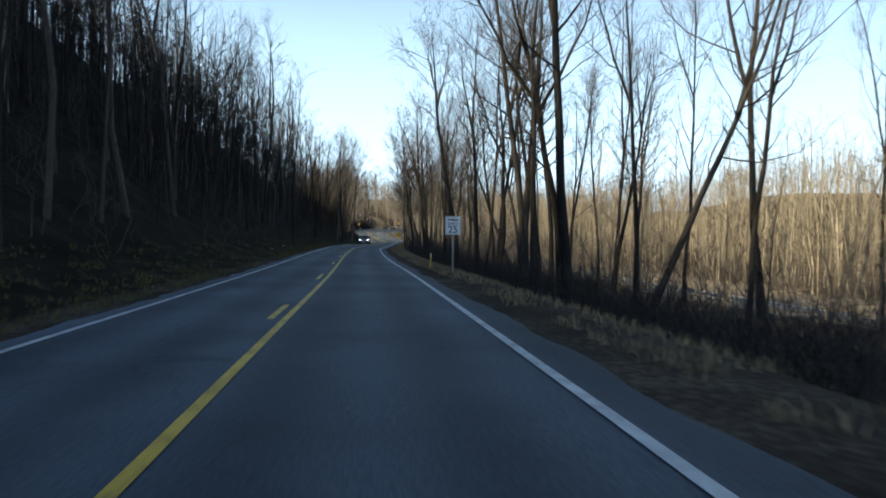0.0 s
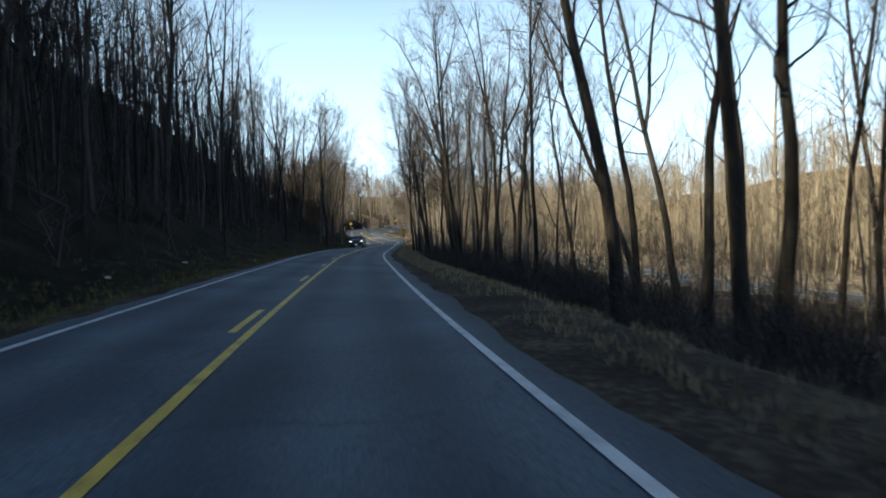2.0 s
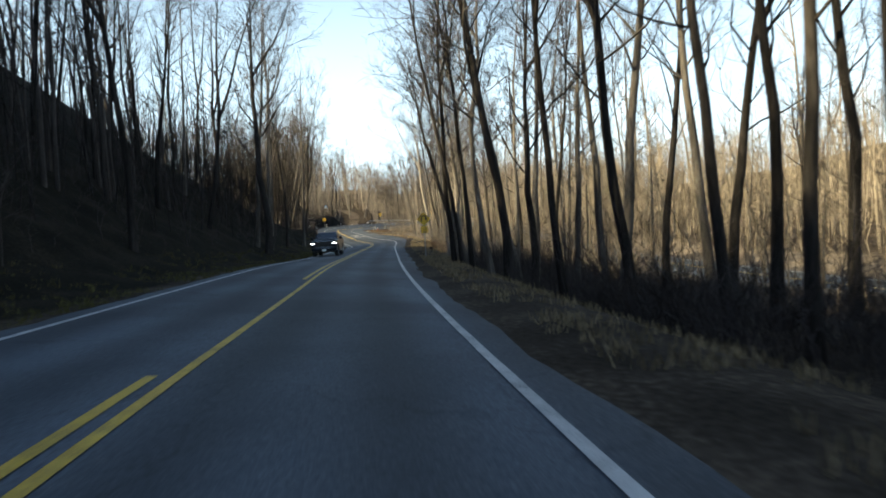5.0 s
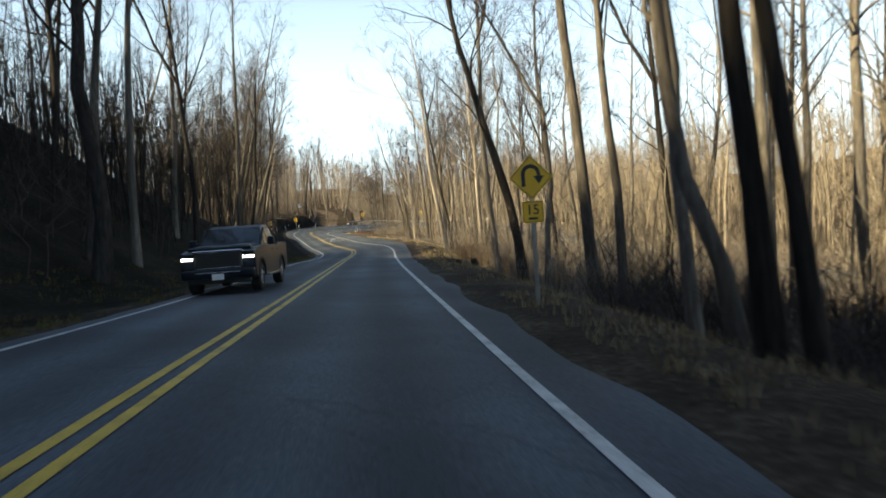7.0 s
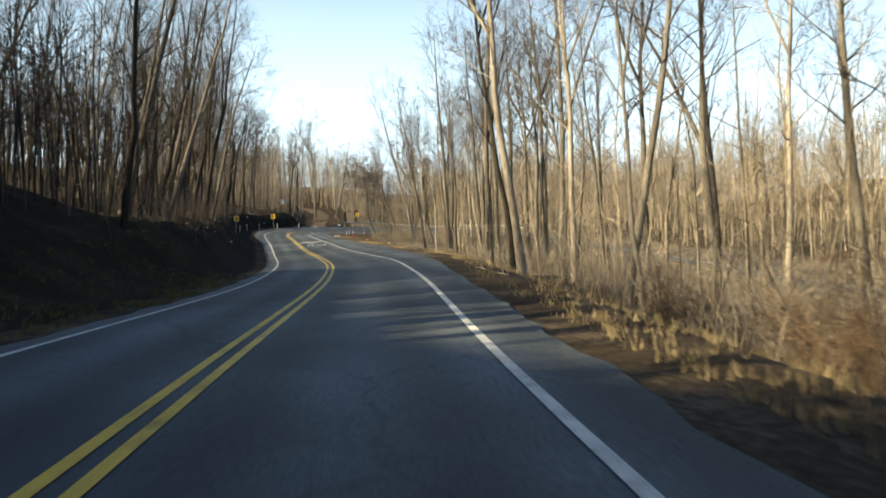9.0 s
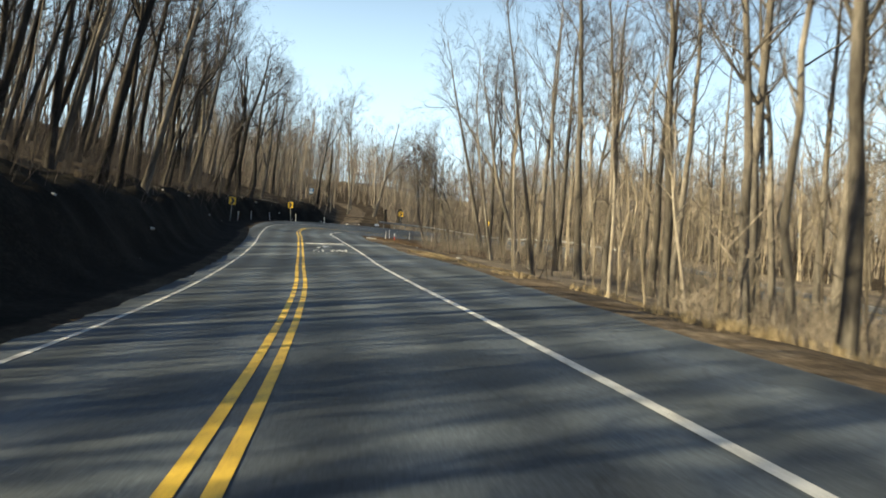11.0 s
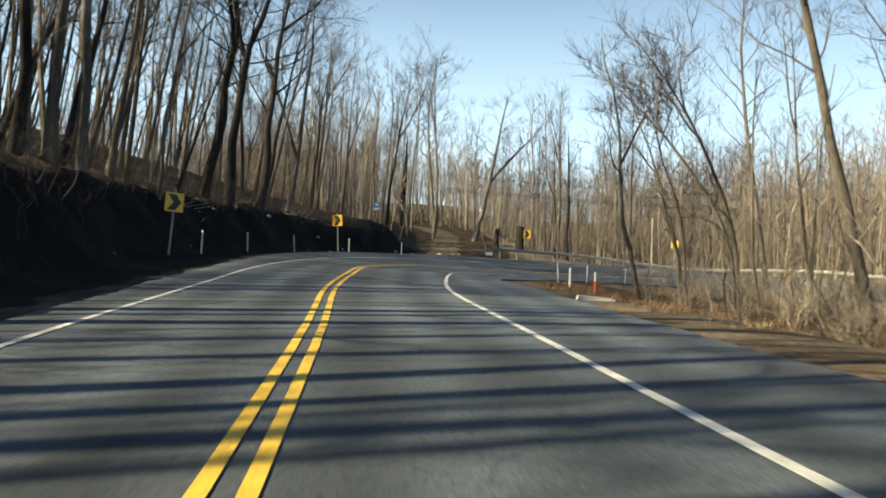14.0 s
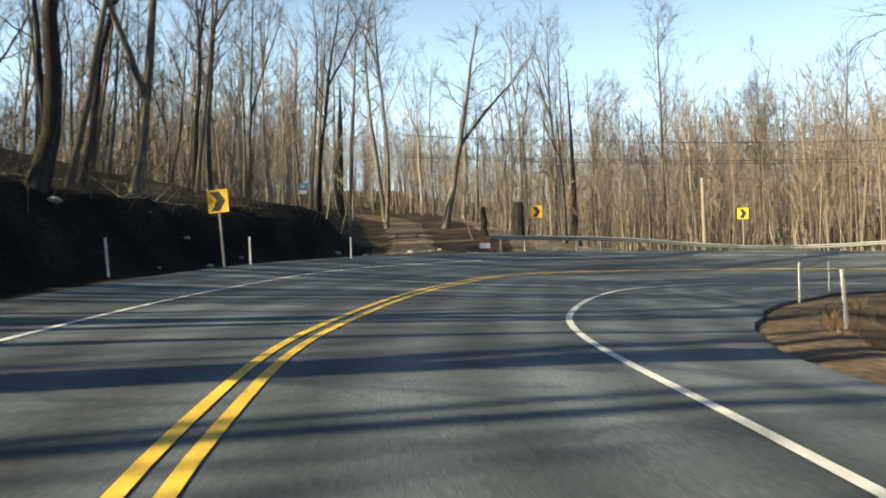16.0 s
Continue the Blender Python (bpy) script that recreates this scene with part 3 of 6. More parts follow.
def stripe(name, line, side, offset, width, mat, start, stop, lift=0.012, every=None):
    """A painted stripe beside a line of the road, offset towards the line side; every: (period, length) of dashes by y."""
    verts, faces = [], []
    ln = line
    for i in range(start, stop):
        a, b = ln[max(0, i - 1)], ln[min(len(ln) - 1, i + 1)]
        d = b - a
        d = d / np.linalg.norm(d)
        s = side[i] - ln[i]
        r = np.array((d[1], -d[0], 0))
        r = r / np.linalg.norm(r)
        slope = s[2] / max(0.1, abs(s @ r)) * np.sign(s @ r)
        r = r + np.array((0, 0, slope))
        wob = 0.008 * noise.noise((i * 0.7, offset, 1.0))
        for o in (offset - width / 2 + wob, offset + width / 2 + wob):
            verts.append(ln[i] + r * o + np.array((0, 0, lift)))
    for i in range(stop - start - 1):
        faces.append((2 * i, 2 * i + 1, 2 * i + 3, 2 * i + 2))
    return mesh_object(name, verts, faces, mat, road)


N = len(ROAD)
near_end = int(np.argmax(CENTRE[:, 1] > 116))
stripe("edge_line", LEFT_LINE, CENTRE, 0, 0.12, WHITE, 0, N)["label"] = "worn white edge line"
stripe("edge_line", RIGHT_LINE, CENTRE, 0, 0.13, WHITE, 0, N)["label"] = "worn white edge line"
stripe("centre_line", CENTRE, RIGHT_LINE, 0, 0.12, YELLOW, 0, N)["label"] = "solid yellow centre line"
stripe("centre_line", CENTRE, LEFT_LINE, -0.27, 0.12, YELLOW, near_end, N)["label"] = "solid yellow centre line"
for k in range(-4, 8):
    y0 = 11.3 + 12.19 * k
    a, b = int(np.argmax(CENTRE[:, 1] > y0)), int(np.argmax(CENTRE[:, 1] > y0 + 3.05))
    stripe("dash", CENTRE, LEFT_LINE, -0.27, 0.12, YELLOW, a, b + 1)


def on_road(x, y, lift=0.014):
    """Height of the pavement at a place of the straight part."""
    i = int(np.argmin(abs(CENTRE[:, 1] - y) + (np.arange(N) > MAIN + 20) * 1e3))
    row = ROAD[i]
    return float(np.interp(x, row[:, 0], row[:, 2])) + lift


def flat_shape(name, outline_faces, mat, label=""):
    """Flat paint on the pavement from lists of (x, y) polygons, cut small so that it follows the surface."""
    verts, faces = [], []
    for poly in outline_faces:
        base = len(verts)
        verts += [(x, y, on_road(x, y)) for x, y in poly]
        faces.append(tuple(range(base, base + len(poly))))
    return mesh_object(name, verts, faces, mat, road, label)


def strip_2d(path, width, sx=1.0):
    """Quads of a stroke along a path in letter space."""
    quads, pts = [], [Vector((p[0], p[1])) for p in path]
    sides = []
    for i, p in enumerate(pts):
        d = (pts[min(i + 1, len(pts) - 1)] - pts[max(0, i - 1)]).normalized()
        nrm = Vector((-d.y, d.x))
        sides.append((p + nrm * width / 2, p - nrm * width / 2))
    for (a, b), (c, d) in zip(sides, sides[1:]):
        quads.append([a, b, d, c])
    return quads


def arc(cx, cy, rx, ry, a0, a1, n=9):
    return [(cx + rx * math.cos(radians(a0 + (a1 - a0) * i / n)), cy + ry * math.sin(radians(a0 + (a1 - a0) * i / n))) for i in range(n + 1)]


LETTERS = {"S": [arc(0.5, 0.73, 0.36, 0.22, 20, 270) + arc(0.5, 0.27, 0.36, 0.24, 90, -160)],
           "L": [[(0.18, 1), (0.18, 0)], [(0.1, 0.06), (0.85, 0.06)]],
           "O": [arc(0.5, 0.5, 0.36, 0.44, 0, 360, 16)],
           "W": [[(0.05, 1), (0.27, 0.02)], [(0.27, 0.02), (0.5, 0.75)], [(0.5, 0.75), (0.73, 0.02)], [(0.73, 0.02), (0.95, 1)]]}


def road_paint():
    def put(u, v):                         # across and along the lane, from the word's lower left corner
        return (2.46 + u - 0.083 * v, 240.05 + v + 0.083 * u * 0.4)
    for i, c in enumerate("SLOW"):
        polys = []
        for stroke in LETTERS[c]:
            for q in strip_2d([(x * 0.47, y * 2.45) for x, y in stroke], 0.115):
                polys.append([put(p.x + i * 0.545, p.y) for p in q])
        flat_shape("slow_letter", polys, WHITE, "white letter of the word SLOW")
    flat_shape("stop_bar", [[put(u, v) for u, v in ((a, -1.5), (a + 0.25, -1.5), (a + 0.25, -1.15), (a, -1.15))] for a in np.arange(0.0, 2.4, 0.25)], WHITE, "white bar across the lane")
    flat_shape("stop_bar", [[put(u, v) for u, v in ((a, 10.15), (a + 0.25, 10.15), (a + 0.25, 10.42), (a, 10.42))] for a in np.arange(-0.32, 2.2, 0.25)], WHITE, "white bar across the lane")
    bend = strip_2d([(0.45, 4.1), (0.45, 5.0)] + [(x, y) for x, y in arc(0.95, 5.0, 0.5, 1.35, 180, 95)], 0.2)
    bend = [[put(p.x, p.y) for p in q] for q in bend]
    bend.append([put(u, v) for u, v in ((0.85, 7.2), (1.45, 6.1), (0.85, 5.5))])
    flat_shape("turn_arrow", bend, WHITE, "white arrow bending right")


road_paint()


def build_drive():
    verts, faces = [], []
    for i, p in enumerate(DRIVE):
        w = 2.6 + 0.3 * noise.noise((i * 0.3, 0, 0))
        for o in (-w, -w * 0.5, 0, w * 0.5, w):
            verts.append((p[0] + o, p[1], p[2] - 0.05 + (0.03 if abs(o) < w else -0.2)))
    for i in range(len(DRIVE) - 1):
        for k in range(4):
            a = i * 5 + k
            faces.append((a, a + 1, a + 6, a + 5))
    return tagged(mesh_object("driveway", verts, faces, GRAVEL), "pale gravel driveway climbing away from the bend", "driveway", kind="structure")


build_drive()


# ---- trees ----
def sliver(verts, faces, p, q, r):
    """The finest twig: one narrow three-cornered blade."""
    u = (q - p).cross(Vector((0.3, 0.5, 0.8))).normalized() * r
    b = len(verts)
    verts += [tuple(p - u), tuple(p + u), tuple(q)]
    faces.append((b, b + 1, b + 2))


def along(path, t):
    m = len(path) - 1
    i = min(m - 1, int(t * m))
    return path[i].lerp(path[i + 1], t * m - i), i


def shoot(rng, p, d, length, steps, wild, rise):
    """A crooked path from p that bends upwards by rise."""
    out, d = [p.copy()], d.normalized()
    for _ in range(steps):
        d = (d + Vector((rng.gauss(0, wild), rng.gauss(0, wild), rng.gauss(0, wild * 0.6) + rise))).normalized()
        out.append(out[-1] + d * length / steps)
    return out, d


def off_axis(rng, d, turn, angle):
    """A direction at an angle from d, turned round it."""
    u = d.orthogonal().normalized()
    w = d.cross(u)
    return (d * math.cos(angle) + (u * math.cos(turn) + w * math.sin(turn)) * math.sin(angle)).normalized()


def grow(rng, h, r0, limbs=13, subs=5, twigs=4, first=0.38, fork=0.0, wander=0.25, bow=0.0, thick=1.0):
    """A bare tree: trunk that divides into leaders, limbs, and a crown of branches and twigs, as two lists of verts and faces."""
    tv, tf, cv, cf = [], [], [], []
    n = 10
    part_at = fork or rng.uniform(0.5, 0.68)
    pts, x, y, vx, vy = [], 0.0, 0.0, 0.0, 0.0
    for i in range(n + 1):
        t = i / n
        pts.append(Vector((x + bow * t * t, y, h * t - (0.3 if i == 0 else 0))))
        vx, vy = 0.6 * vx + rng.gauss(0, wander) * h / 125, 0.6 * vy + rng.gauss(0, wander) * h / 125
        x, y = x + vx, y + vy
    rad = [r0 * (1.35 if i == 0 else 1.0) * (1 - 0.92 * (i / n) ** 1.25) + 0.012 for i in range(n + 1)]
    tube(tv, tf, pts, rad, 8)
    stems = [(pts, rad, h, first, limbs)]
    for lead in range(1 if fork else rng.choice((0, 1, 1, 2))):
        at = min(0.8, part_at + 0.09 * lead)
        p, i0 = along(pts, at)
        d = off_axis(rng, (pts[i0 + 1] - pts[i0]).normalized(), rng.uniform(0, 6.28), rng.uniform(0.28, 0.5))
        L = h * (1 - at) * rng.uniform(0.8, 1.0)
        q, _ = shoot(rng, p, d, L, 6, 0.08, 0.06)
        rr = [rad[i0] * 0.74 * (1 - 0.9 * (i / 6) ** 1.2) + 0.01 for i in range(7)]
        tube(tv, tf, q, rr, 6)
        stems.append((q, rr, L * 1.15, 0.2, limbs // 2 + 1))
    for path, rads, L, low, count in stems:
        m = len(path) - 1
        turn = rng.uniform(0, 6.28)
        for j in range(count):
            t = low + (0.98 - low) * (j + rng.random()) / count
            p, i = along(path, t)
            turn += 2.4 + rng.uniform(-0.6, 0.6)
            d = off_axis(rng, (path[i + 1] - path[i]).normalized(), turn, rng.uniform(0.55, 1.2) * (1.15 - 0.45 * t))
            ll = h * rng.uniform(0.09, 0.3) * (1.2 - 0.65 * t)
            lr = (rads[i] * 0.36 + 0.006) * rng.uniform(0.55, 1.05)
            q, end = shoot(rng, p, d, ll, 5, 0.2, 0.09)
            tube(tv, tf, q, [lr * (1 - 0.88 * s / 5) + 0.005 for s in range(6)], 4)
            for b in range(subs):
                u = rng.uniform(0.2, 0.98)
                p2, s = along(q, u)
                d2 = off_axis(rng, (q[s + 1] - q[s]).normalized(), rng.uniform(0, 6.28), rng.uniform(0.4, 0.95))
                e, d2 = shoot(rng, p2, d2, ll * rng.uniform(0.28, 0.6) * (1.2 - 0.5 * u), 2, 0.16, 0.14)
                tube(cv, cf, e, [0.015 * thick, 0.010 * thick, 0.004], 3)
                for w in range(twigs):
                    p3, s3 = along(e, rng.uniform(0.2, 1.0))
                    d3 = off_axis(rng, d2, rng.uniform(0, 6.28), rng.uniform(0.3, 0.9))
                    q3 = p3 + d3 * rng.uniform(0.5, 1.5) + Vector((0, 0, 0.12))
                    spike(cv, cf, p3, q3, 0.0075 * thick)
                    for _ in range(3):
                        p4 = p3.lerp(q3, rng.uniform(0.15, 0.9))
                        d4 = off_axis(rng, d3, rng.uniform(0, 6.28), rng.uniform(0.4, 1.0))
                        sliver(cv, cf, p4, p4 + d4 * rng.uniform(0.3, 0.9), 0.007 * thick)
    return (tv, tf), (cv, cf)


def tree_proto(name, seed, h, r0, bark, label, **kw):
    rng = random.Random(seed)
    (tv, tf), (cv, cf) = grow(rng, h, r0, **kw)
    ob = new(name)
    tagged(ob, label, "tree", "roadside trees")
    mesh_object("trunk", tv, tf, bark, ob, smooth=True)
    mesh_object("crown", cv, cf, TWIG, ob)
    return ob


def take_away(ob):
    for o in (*ob.children_recursive, ob):
        bpy.data.objects.remove(o)


def plant(proto, x, y, scale=1.0, lean=0.0, lean_to=0.0, turn=0.0, thick=1.0, sink=0.05):
    """A tree at (x, y). lean: degrees off upright, towards the compass direction lean_to (0 is +y, 90 is +x)."""
    a = radians(lean_to)
    axis = Vector((-math.cos(a), math.sin(a), 0))
    m = Matrix.Translation((x, y, ground_z(x, y) - sink)) @ Matrix.Rotation(radians(lean), 4, axis) @ Matrix.Rotation(radians(turn), 4, "Z") @ Matrix.Diagonal((scale * thick, scale * thick, scale, 1))
    return copy_thing(proto, m)


FOREST = "tall bare winter tree with grey-brown bark in the woods"
BIG = [tree_proto("tree", 11 + i, 21 + (i % 3) * 2, 0.185 + 0.025 * (i % 3), BARK, FOREST, limbs=17, subs=6, twigs=4, first=0.38, wander=0.6) for i in range(4)]
FORKED = [tree_proto("tree", 31 + i, 20 + i, 0.21, BARK, "forked bare winter tree with grey-brown bark", limbs=12, subs=5, twigs=4, fork=(0.22, 0.4, 0.5)[i], first=0.45, wander=0.6) for i in range(3)]
DARK = [tree_proto("tree", 51 + i, 19 + 2 * i, 0.2, BARK_DARK_SHADE, "tall bare tree with bark coloured dark for shade", limbs=16, subs=5, twigs=3, first=0.33, wander=0.6, fork=(0, 0, 0.45)[i]) for i in range(3)]
PALE = [tree_proto("tree", 71 + i, 19 + 3 * i, 0.17, BARK_PALE, "bare tree with pale mottled bark", limbs=12, first=0.4, wander=0.5) for i in range(2)]
SLIM = [tree_proto("tree", 91 + i, 14 + 2 * i, 0.11, BARK, "slim bare young tree with a light crown", limbs=11, subs=5, twigs=4, first=0.35, wander=0.9, bow=(0, 1.2, 2.6)[i]) for i in range(3)]
ARCHED = tree_proto("tree", 95, 12, 0.09, BARK, "slim bare tree arching over", limbs=10, subs=5, twigs=4, first=0.3, wander=0.5, bow=5.5)
STUB = tree_proto("tree", 97, 9, 0.28, BARK_DARK_SHADE, "broken-topped dead trunk with a few short limbs", limbs=4, subs=2, twigs=2, first=0.5, wander=0.3)
PROTOS = BIG + FORKED + DARK + PALE + SLIM + [ARCHED, STUB]

# trees whose places are known, and four added to shade a sign: kind, x, y, size, lean, towards, turn, thickness
PLACED_TREES = [
    (DARK[1], 7.3, 57.8, 1.0, 2, 285, 40, 1.0), (DARK[0], 10.3, 54.4, 0.95, 7, 80, 0, 1.0), (DARK[1], 12.5, 69, 0.9, 2, 20, 60, 0.9),
    (DARK[0], 10.0, 43.5, 1.05, 3, 270, 130, 1.2), (DARK[2], 8.7, 38, 1.0, 6, 265, 200, 0.9), (DARK[1], 13, 52, 1.0, 3, 260, 20, 0.9),
    (DARK[0], 10.2, 35.6, 1.0, 3, 275, 0, 1.0), (DARK[2], 13.0, 31, 0.95, 24, 75, 90, 0.9), (DARK[1], 12.6, 79, 0.75, 3, 300, 10, 0.75), (DARK[1], 15.8, 77, 0.9, 13, 275, 30, 1.0), (DARK[2], 16.2, 72.6, 0.9, 9, 275, 200, 1.0), (DARK[2], 13.8, 86.5, 0.38, 2, 90, 0, 1.4),
    (DARK[1], 7.25, 93.4, 1.05, 2, 280, 0, 0.75), (DARK[2], 11.0, 93.8, 1.0, 4, 270, 75, 0.75), (DARK[0], 9.4, 88.2, 1.0, 1, 90, 150, 0.75),
    (SLIM[0], 11.4, 87.6, 1.1, 2, 90, 0, 1.2), (DARK[0], 10.2, 84, 1.0, 3, 75, 200, 0.6), (DARK[2], 8.15, 101.8, 1.0, 2, 270, 20, 0.9),
    (DARK[0], 8.3, 97.6, 0.85, 3, 285, 0, 0.85), (DARK[0], 10.7, 98.7, 1.05, 1, 90, 250, 0.85), (DARK[2], 10, 116, 1.0, 5, 280, 30, 0.9),
    (DARK[1], 7.5, 124.4, 1.1, 2, 270, 20, 0.9), (DARK[0], 7.1, 115, 0.9, 5, 285, 100, 0.7), (SLIM[0], 8.5, 126, 1.2, 3, 270, 60, 1.2),
    (SLIM[2], 7.6, 128.4, 1.1, 3, 290, 20, 1.2), (DARK[0], 7.5, 133.4, 0.95, 3, 270, 70, 0.7), (SLIM[0], 7.9, 137.6, 1.1, 2, 290, 80, 1.2),
    (BIG[2], 11.1, 151.4, 1.0, 4, 272, 0, 0.95), (BIG[3], 11.6, 150.2, 1.05, 3, 272, 60, 0.8), (SLIM[0], 7.75, 138.8, 1.2, 2, 270, 10, 0.85),
    (DARK[0], 6.7, 135.2, 1.1, 4, 272, 190, 0.66), (DARK[1], 7.15, 134.9, 1.05, 5, 272, 40, 0.55), (DARK[1], 11.1, 160.8, 1.0, 5, 275, 45, 1.15),
    (BIG[2], 11.15, 165.8, 1.0, 2, 270, 300, 0.65), (PALE[1], 13.1, 193.4, 1.0, 2, 280, 0, 1.1), (SLIM[0], 10.5, 155.2, 1.1, 1, 90, 0, 1.0),
    (BIG[1], 18.4, 238.8, 1.05, 2, 280, 0, 1.0), (BIG[3], 19.8, 230, 1.05, 3, 280, 30, 1.0), (BIG[0], 20.6, 231, 1.0, 2, 60, 210, 0.9),
    (FORKED[2], 23.5, 222.9, 1.0, 3, 60, 0, 1.0), (DARK[1], 15.5, 203.4, 1.05, 5, 270, 0, 0.8), (BIG[2], 22, 215.6, 1.0, 2, 270, 0, 0.9),
    (BIG[0], 17.3, 260.2, 0.95, 6, 285, 0, 0.7), (BIG[3], 15.6, 238.7, 0.9, 9, 285, 0, 0.7), (PALE[0], 13.9, 221.8, 0.42, 4, 270, 0, 1.0),
    (PALE[0], 19.3, 226.7, 0.5, 9, 275, 90, 1.0), (BIG[1], 20.0, 279.4, 1.1, 12, 275, 0, 0.95), (DARK[1], 22.5, 280.6, 1.0, 1, 90, 90, 0.9), (BIG[0], 26.6, 281.3, 1.0, 2, 90, 40, 0.9),
    (FORKED[0], 25, 278, 0.9, 3, 90, 0, 0.9), (FORKED[1], 20.3, 261.9, 0.95, 14, 275, 60, 1.0), (BIG[1], 22.9, 264.9, 1.1, 1, 270, 130, 1.1),
    (BIG[3], 21.5, 254, 1.0, 2, 100, 0, 1.2), (ARCHED, 16.4, 284, 1.0, 6, 275, 180, 1.1), (ARCHED, 17.3, 285.5, 1.1, 4, 275, 205, 1.1),
    (SLIM[0], 14.2, 291.5, 1.1, 8, 280, 180, 1.1), (SLIM[1], 15.4, 288, 0.8, 10, 300, 180, 1.0), (SLIM[2], 16.8, 291, 0.75, 6, 280, 170, 1.0),
    # the four trees near y 282 are added to keep sun off the first chevron
    (FORKED[0], -11, 314, 1.1, 9, 70, 70, 1.0), (FORKED[2], -13.9, 282.4, 1.0, 4, 70, 0, 1.2), (DARK[0], -16.4, 281.7, 1.0, 5, 75, 0, 1.3), (DARK[1], -18.6, 281.3, 1.0, 6, 70, 50, 1.3), (BIG[2], -15.2, 282.3, 0.9, 3, 80, 0, 1.2),
    (DARK[1], -11.4, 304.4, 1.05, 8, 70, 20, 1.4),
    (DARK[2], -12.6, 301, 1.0, 10, 70, 0, 1.6), (DARK[0], -13.8, 299, 1.0, 10, 72, 80, 1.6), (BIG[1], -16.6, 291, 1.0, 8, 70, 0, 0.9), (DARK[1], -13, 312.6, 1.0, 10, 72, 0, 0.8),
    (STUB, -1.8, 346.5, 1.4, 1, 90, 0, 1.2), (BIG[0], 3.2, 357, 1.35, 0, 0, 0, 1.0), (BIG[2], 2.8, 345, 1.0, 0, 0, 90, 0.8), (FORKED[1], 8.4, 344, 1.0, 10, 60, 300, 1.5),
    (BIG[1], 19, 340, 0.85, 1, 90, 0, 0.7), (STUB, 20.8, 342, 1.9, 2, 270, 0, 0.5), (BIG[3], 27.6, 338, 1.1, 1, 90, 0, 0.9), (DARK[2], -9.5, 85.4, 0.9, 3, 100, 0, 0.6),
    (DARK[0], -10.2, 128, 1.05, 1, 90, 0, 0.8), (BIG[2], -6.9, 159.5, 1.0, 2, 90, 0, 0.7), (DARK[1], -6.5, 153, 1.1, 0, 0, 0, 1.25), (BIG[1], -5, 181, 0.95, 4, 90, 0, 0.8),
    (BIG[3], -8.3, 175, 1.0, 3, 90, 0, 0.9), (DARK[0], -6.2, 170.2, 1.0, 2, 90, 0, 0.8)]
taken = []
for kind, x, y, size, lean, to, turn, fat in PLACED_TREES:
    plant(kind, x, y, size, lean, to, turn, fat * 1.05)
    taken.append((x, y))


def behind_rail(x, y):
    """False in front of the guardrail and in a strip behind it."""
    return y < 305 or x < 8 or x > 48 or y > float(np.interp(x, (8, 13, 17, 24, 31, 38, 44, 48), (327.5, 330, 331, 332.5, 333.5, 328, 321, 312)))


def free(x, y, gap):
    return all((x - a) ** 2 + (y - b) ** 2 > gap * gap for a, b in taken)


def open_ground(x, y):
    """Clearings: the gap towards the valley and the corner inside the bend."""
    return 4 < x < 16 and 68 < y < 104 or 16 <= x < 34 and 72 < y < 100 or 6 < x < 17.5 and 226 < y < 300


def stature(x, y):
    """Past the bend the woods are lower east of the driveway."""
    return 1 - 0.12 * smooth(0, 12, x) * smooth(318, 330, y)


def scatter(rng, count, xr, yr, kinds, gap, off_road, lean=4.0, to=90, fat=(0.65, 1.05), tilt=0.0):
    made = 0
    for _ in range(count * 30):
        if made >= count:
            break
        y = rng.uniform(*yr)
        x = rng.uniform(*xr) + (at_y(CENTRE, min(y, 266), 0))
        if road_distance(x, y) < off_road or not free(x, y, gap) or not behind_rail(x, y) or open_ground(x, y):
            continue
        taken.append((x, y))
        plant(rng.choice(kinds), x, y, rng.uniform(0.75, 1.1) * stature(x, y), tilt + min(1.3 * lean, abs(rng.gauss(0, lean))), to + rng.uniform(-70, 70) * (0.4 if tilt else 1), rng.uniform(0, 360), rng.uniform(*fat))
        made += 1


rng = random.Random(7)
# DARK kinds fill the shaded stretches, with the shade in their bark colour
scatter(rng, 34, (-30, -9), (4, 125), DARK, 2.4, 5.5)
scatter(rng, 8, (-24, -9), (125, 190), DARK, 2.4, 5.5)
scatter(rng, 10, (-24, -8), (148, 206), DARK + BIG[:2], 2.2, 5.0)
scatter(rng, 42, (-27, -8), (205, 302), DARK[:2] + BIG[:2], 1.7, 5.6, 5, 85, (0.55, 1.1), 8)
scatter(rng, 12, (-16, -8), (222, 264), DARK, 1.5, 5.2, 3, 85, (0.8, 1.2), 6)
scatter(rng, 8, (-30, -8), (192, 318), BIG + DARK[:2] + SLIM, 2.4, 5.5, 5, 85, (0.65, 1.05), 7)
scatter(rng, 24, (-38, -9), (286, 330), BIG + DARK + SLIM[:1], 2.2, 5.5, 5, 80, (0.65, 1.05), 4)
scatter(rng, 10, (8, 22), (22, 75), DARK, 2.6, 4.5, 4, 90, (0.6, 0.95))
scatter(rng, 6, (8, 18), (100, 118), DARK[:2], 2.2, 4.2, 4, 90, (0.7, 1.1))
scatter(rng, 10, (8, 18), (118, 150), DARK[:2] + BIG[:2], 2.2, 4.2, 4, 90, (0.7, 1.2))
scatter(rng, 16, (9, 30), (14, 112), DARK, 2.6, 4.0, 4, 90, (0.55, 0.9))
scatter(rng, 16, (9, 30), (112, 190), DARK[:2] + BIG + SLIM, 2.6, 4.0)
scatter(rng, 38, (12, 33), (192, 290), BIG + FORKED[1:] + SLIM + PALE[:1], 3.0, 3.5, 2.5, 275, (0.75, 1.25))
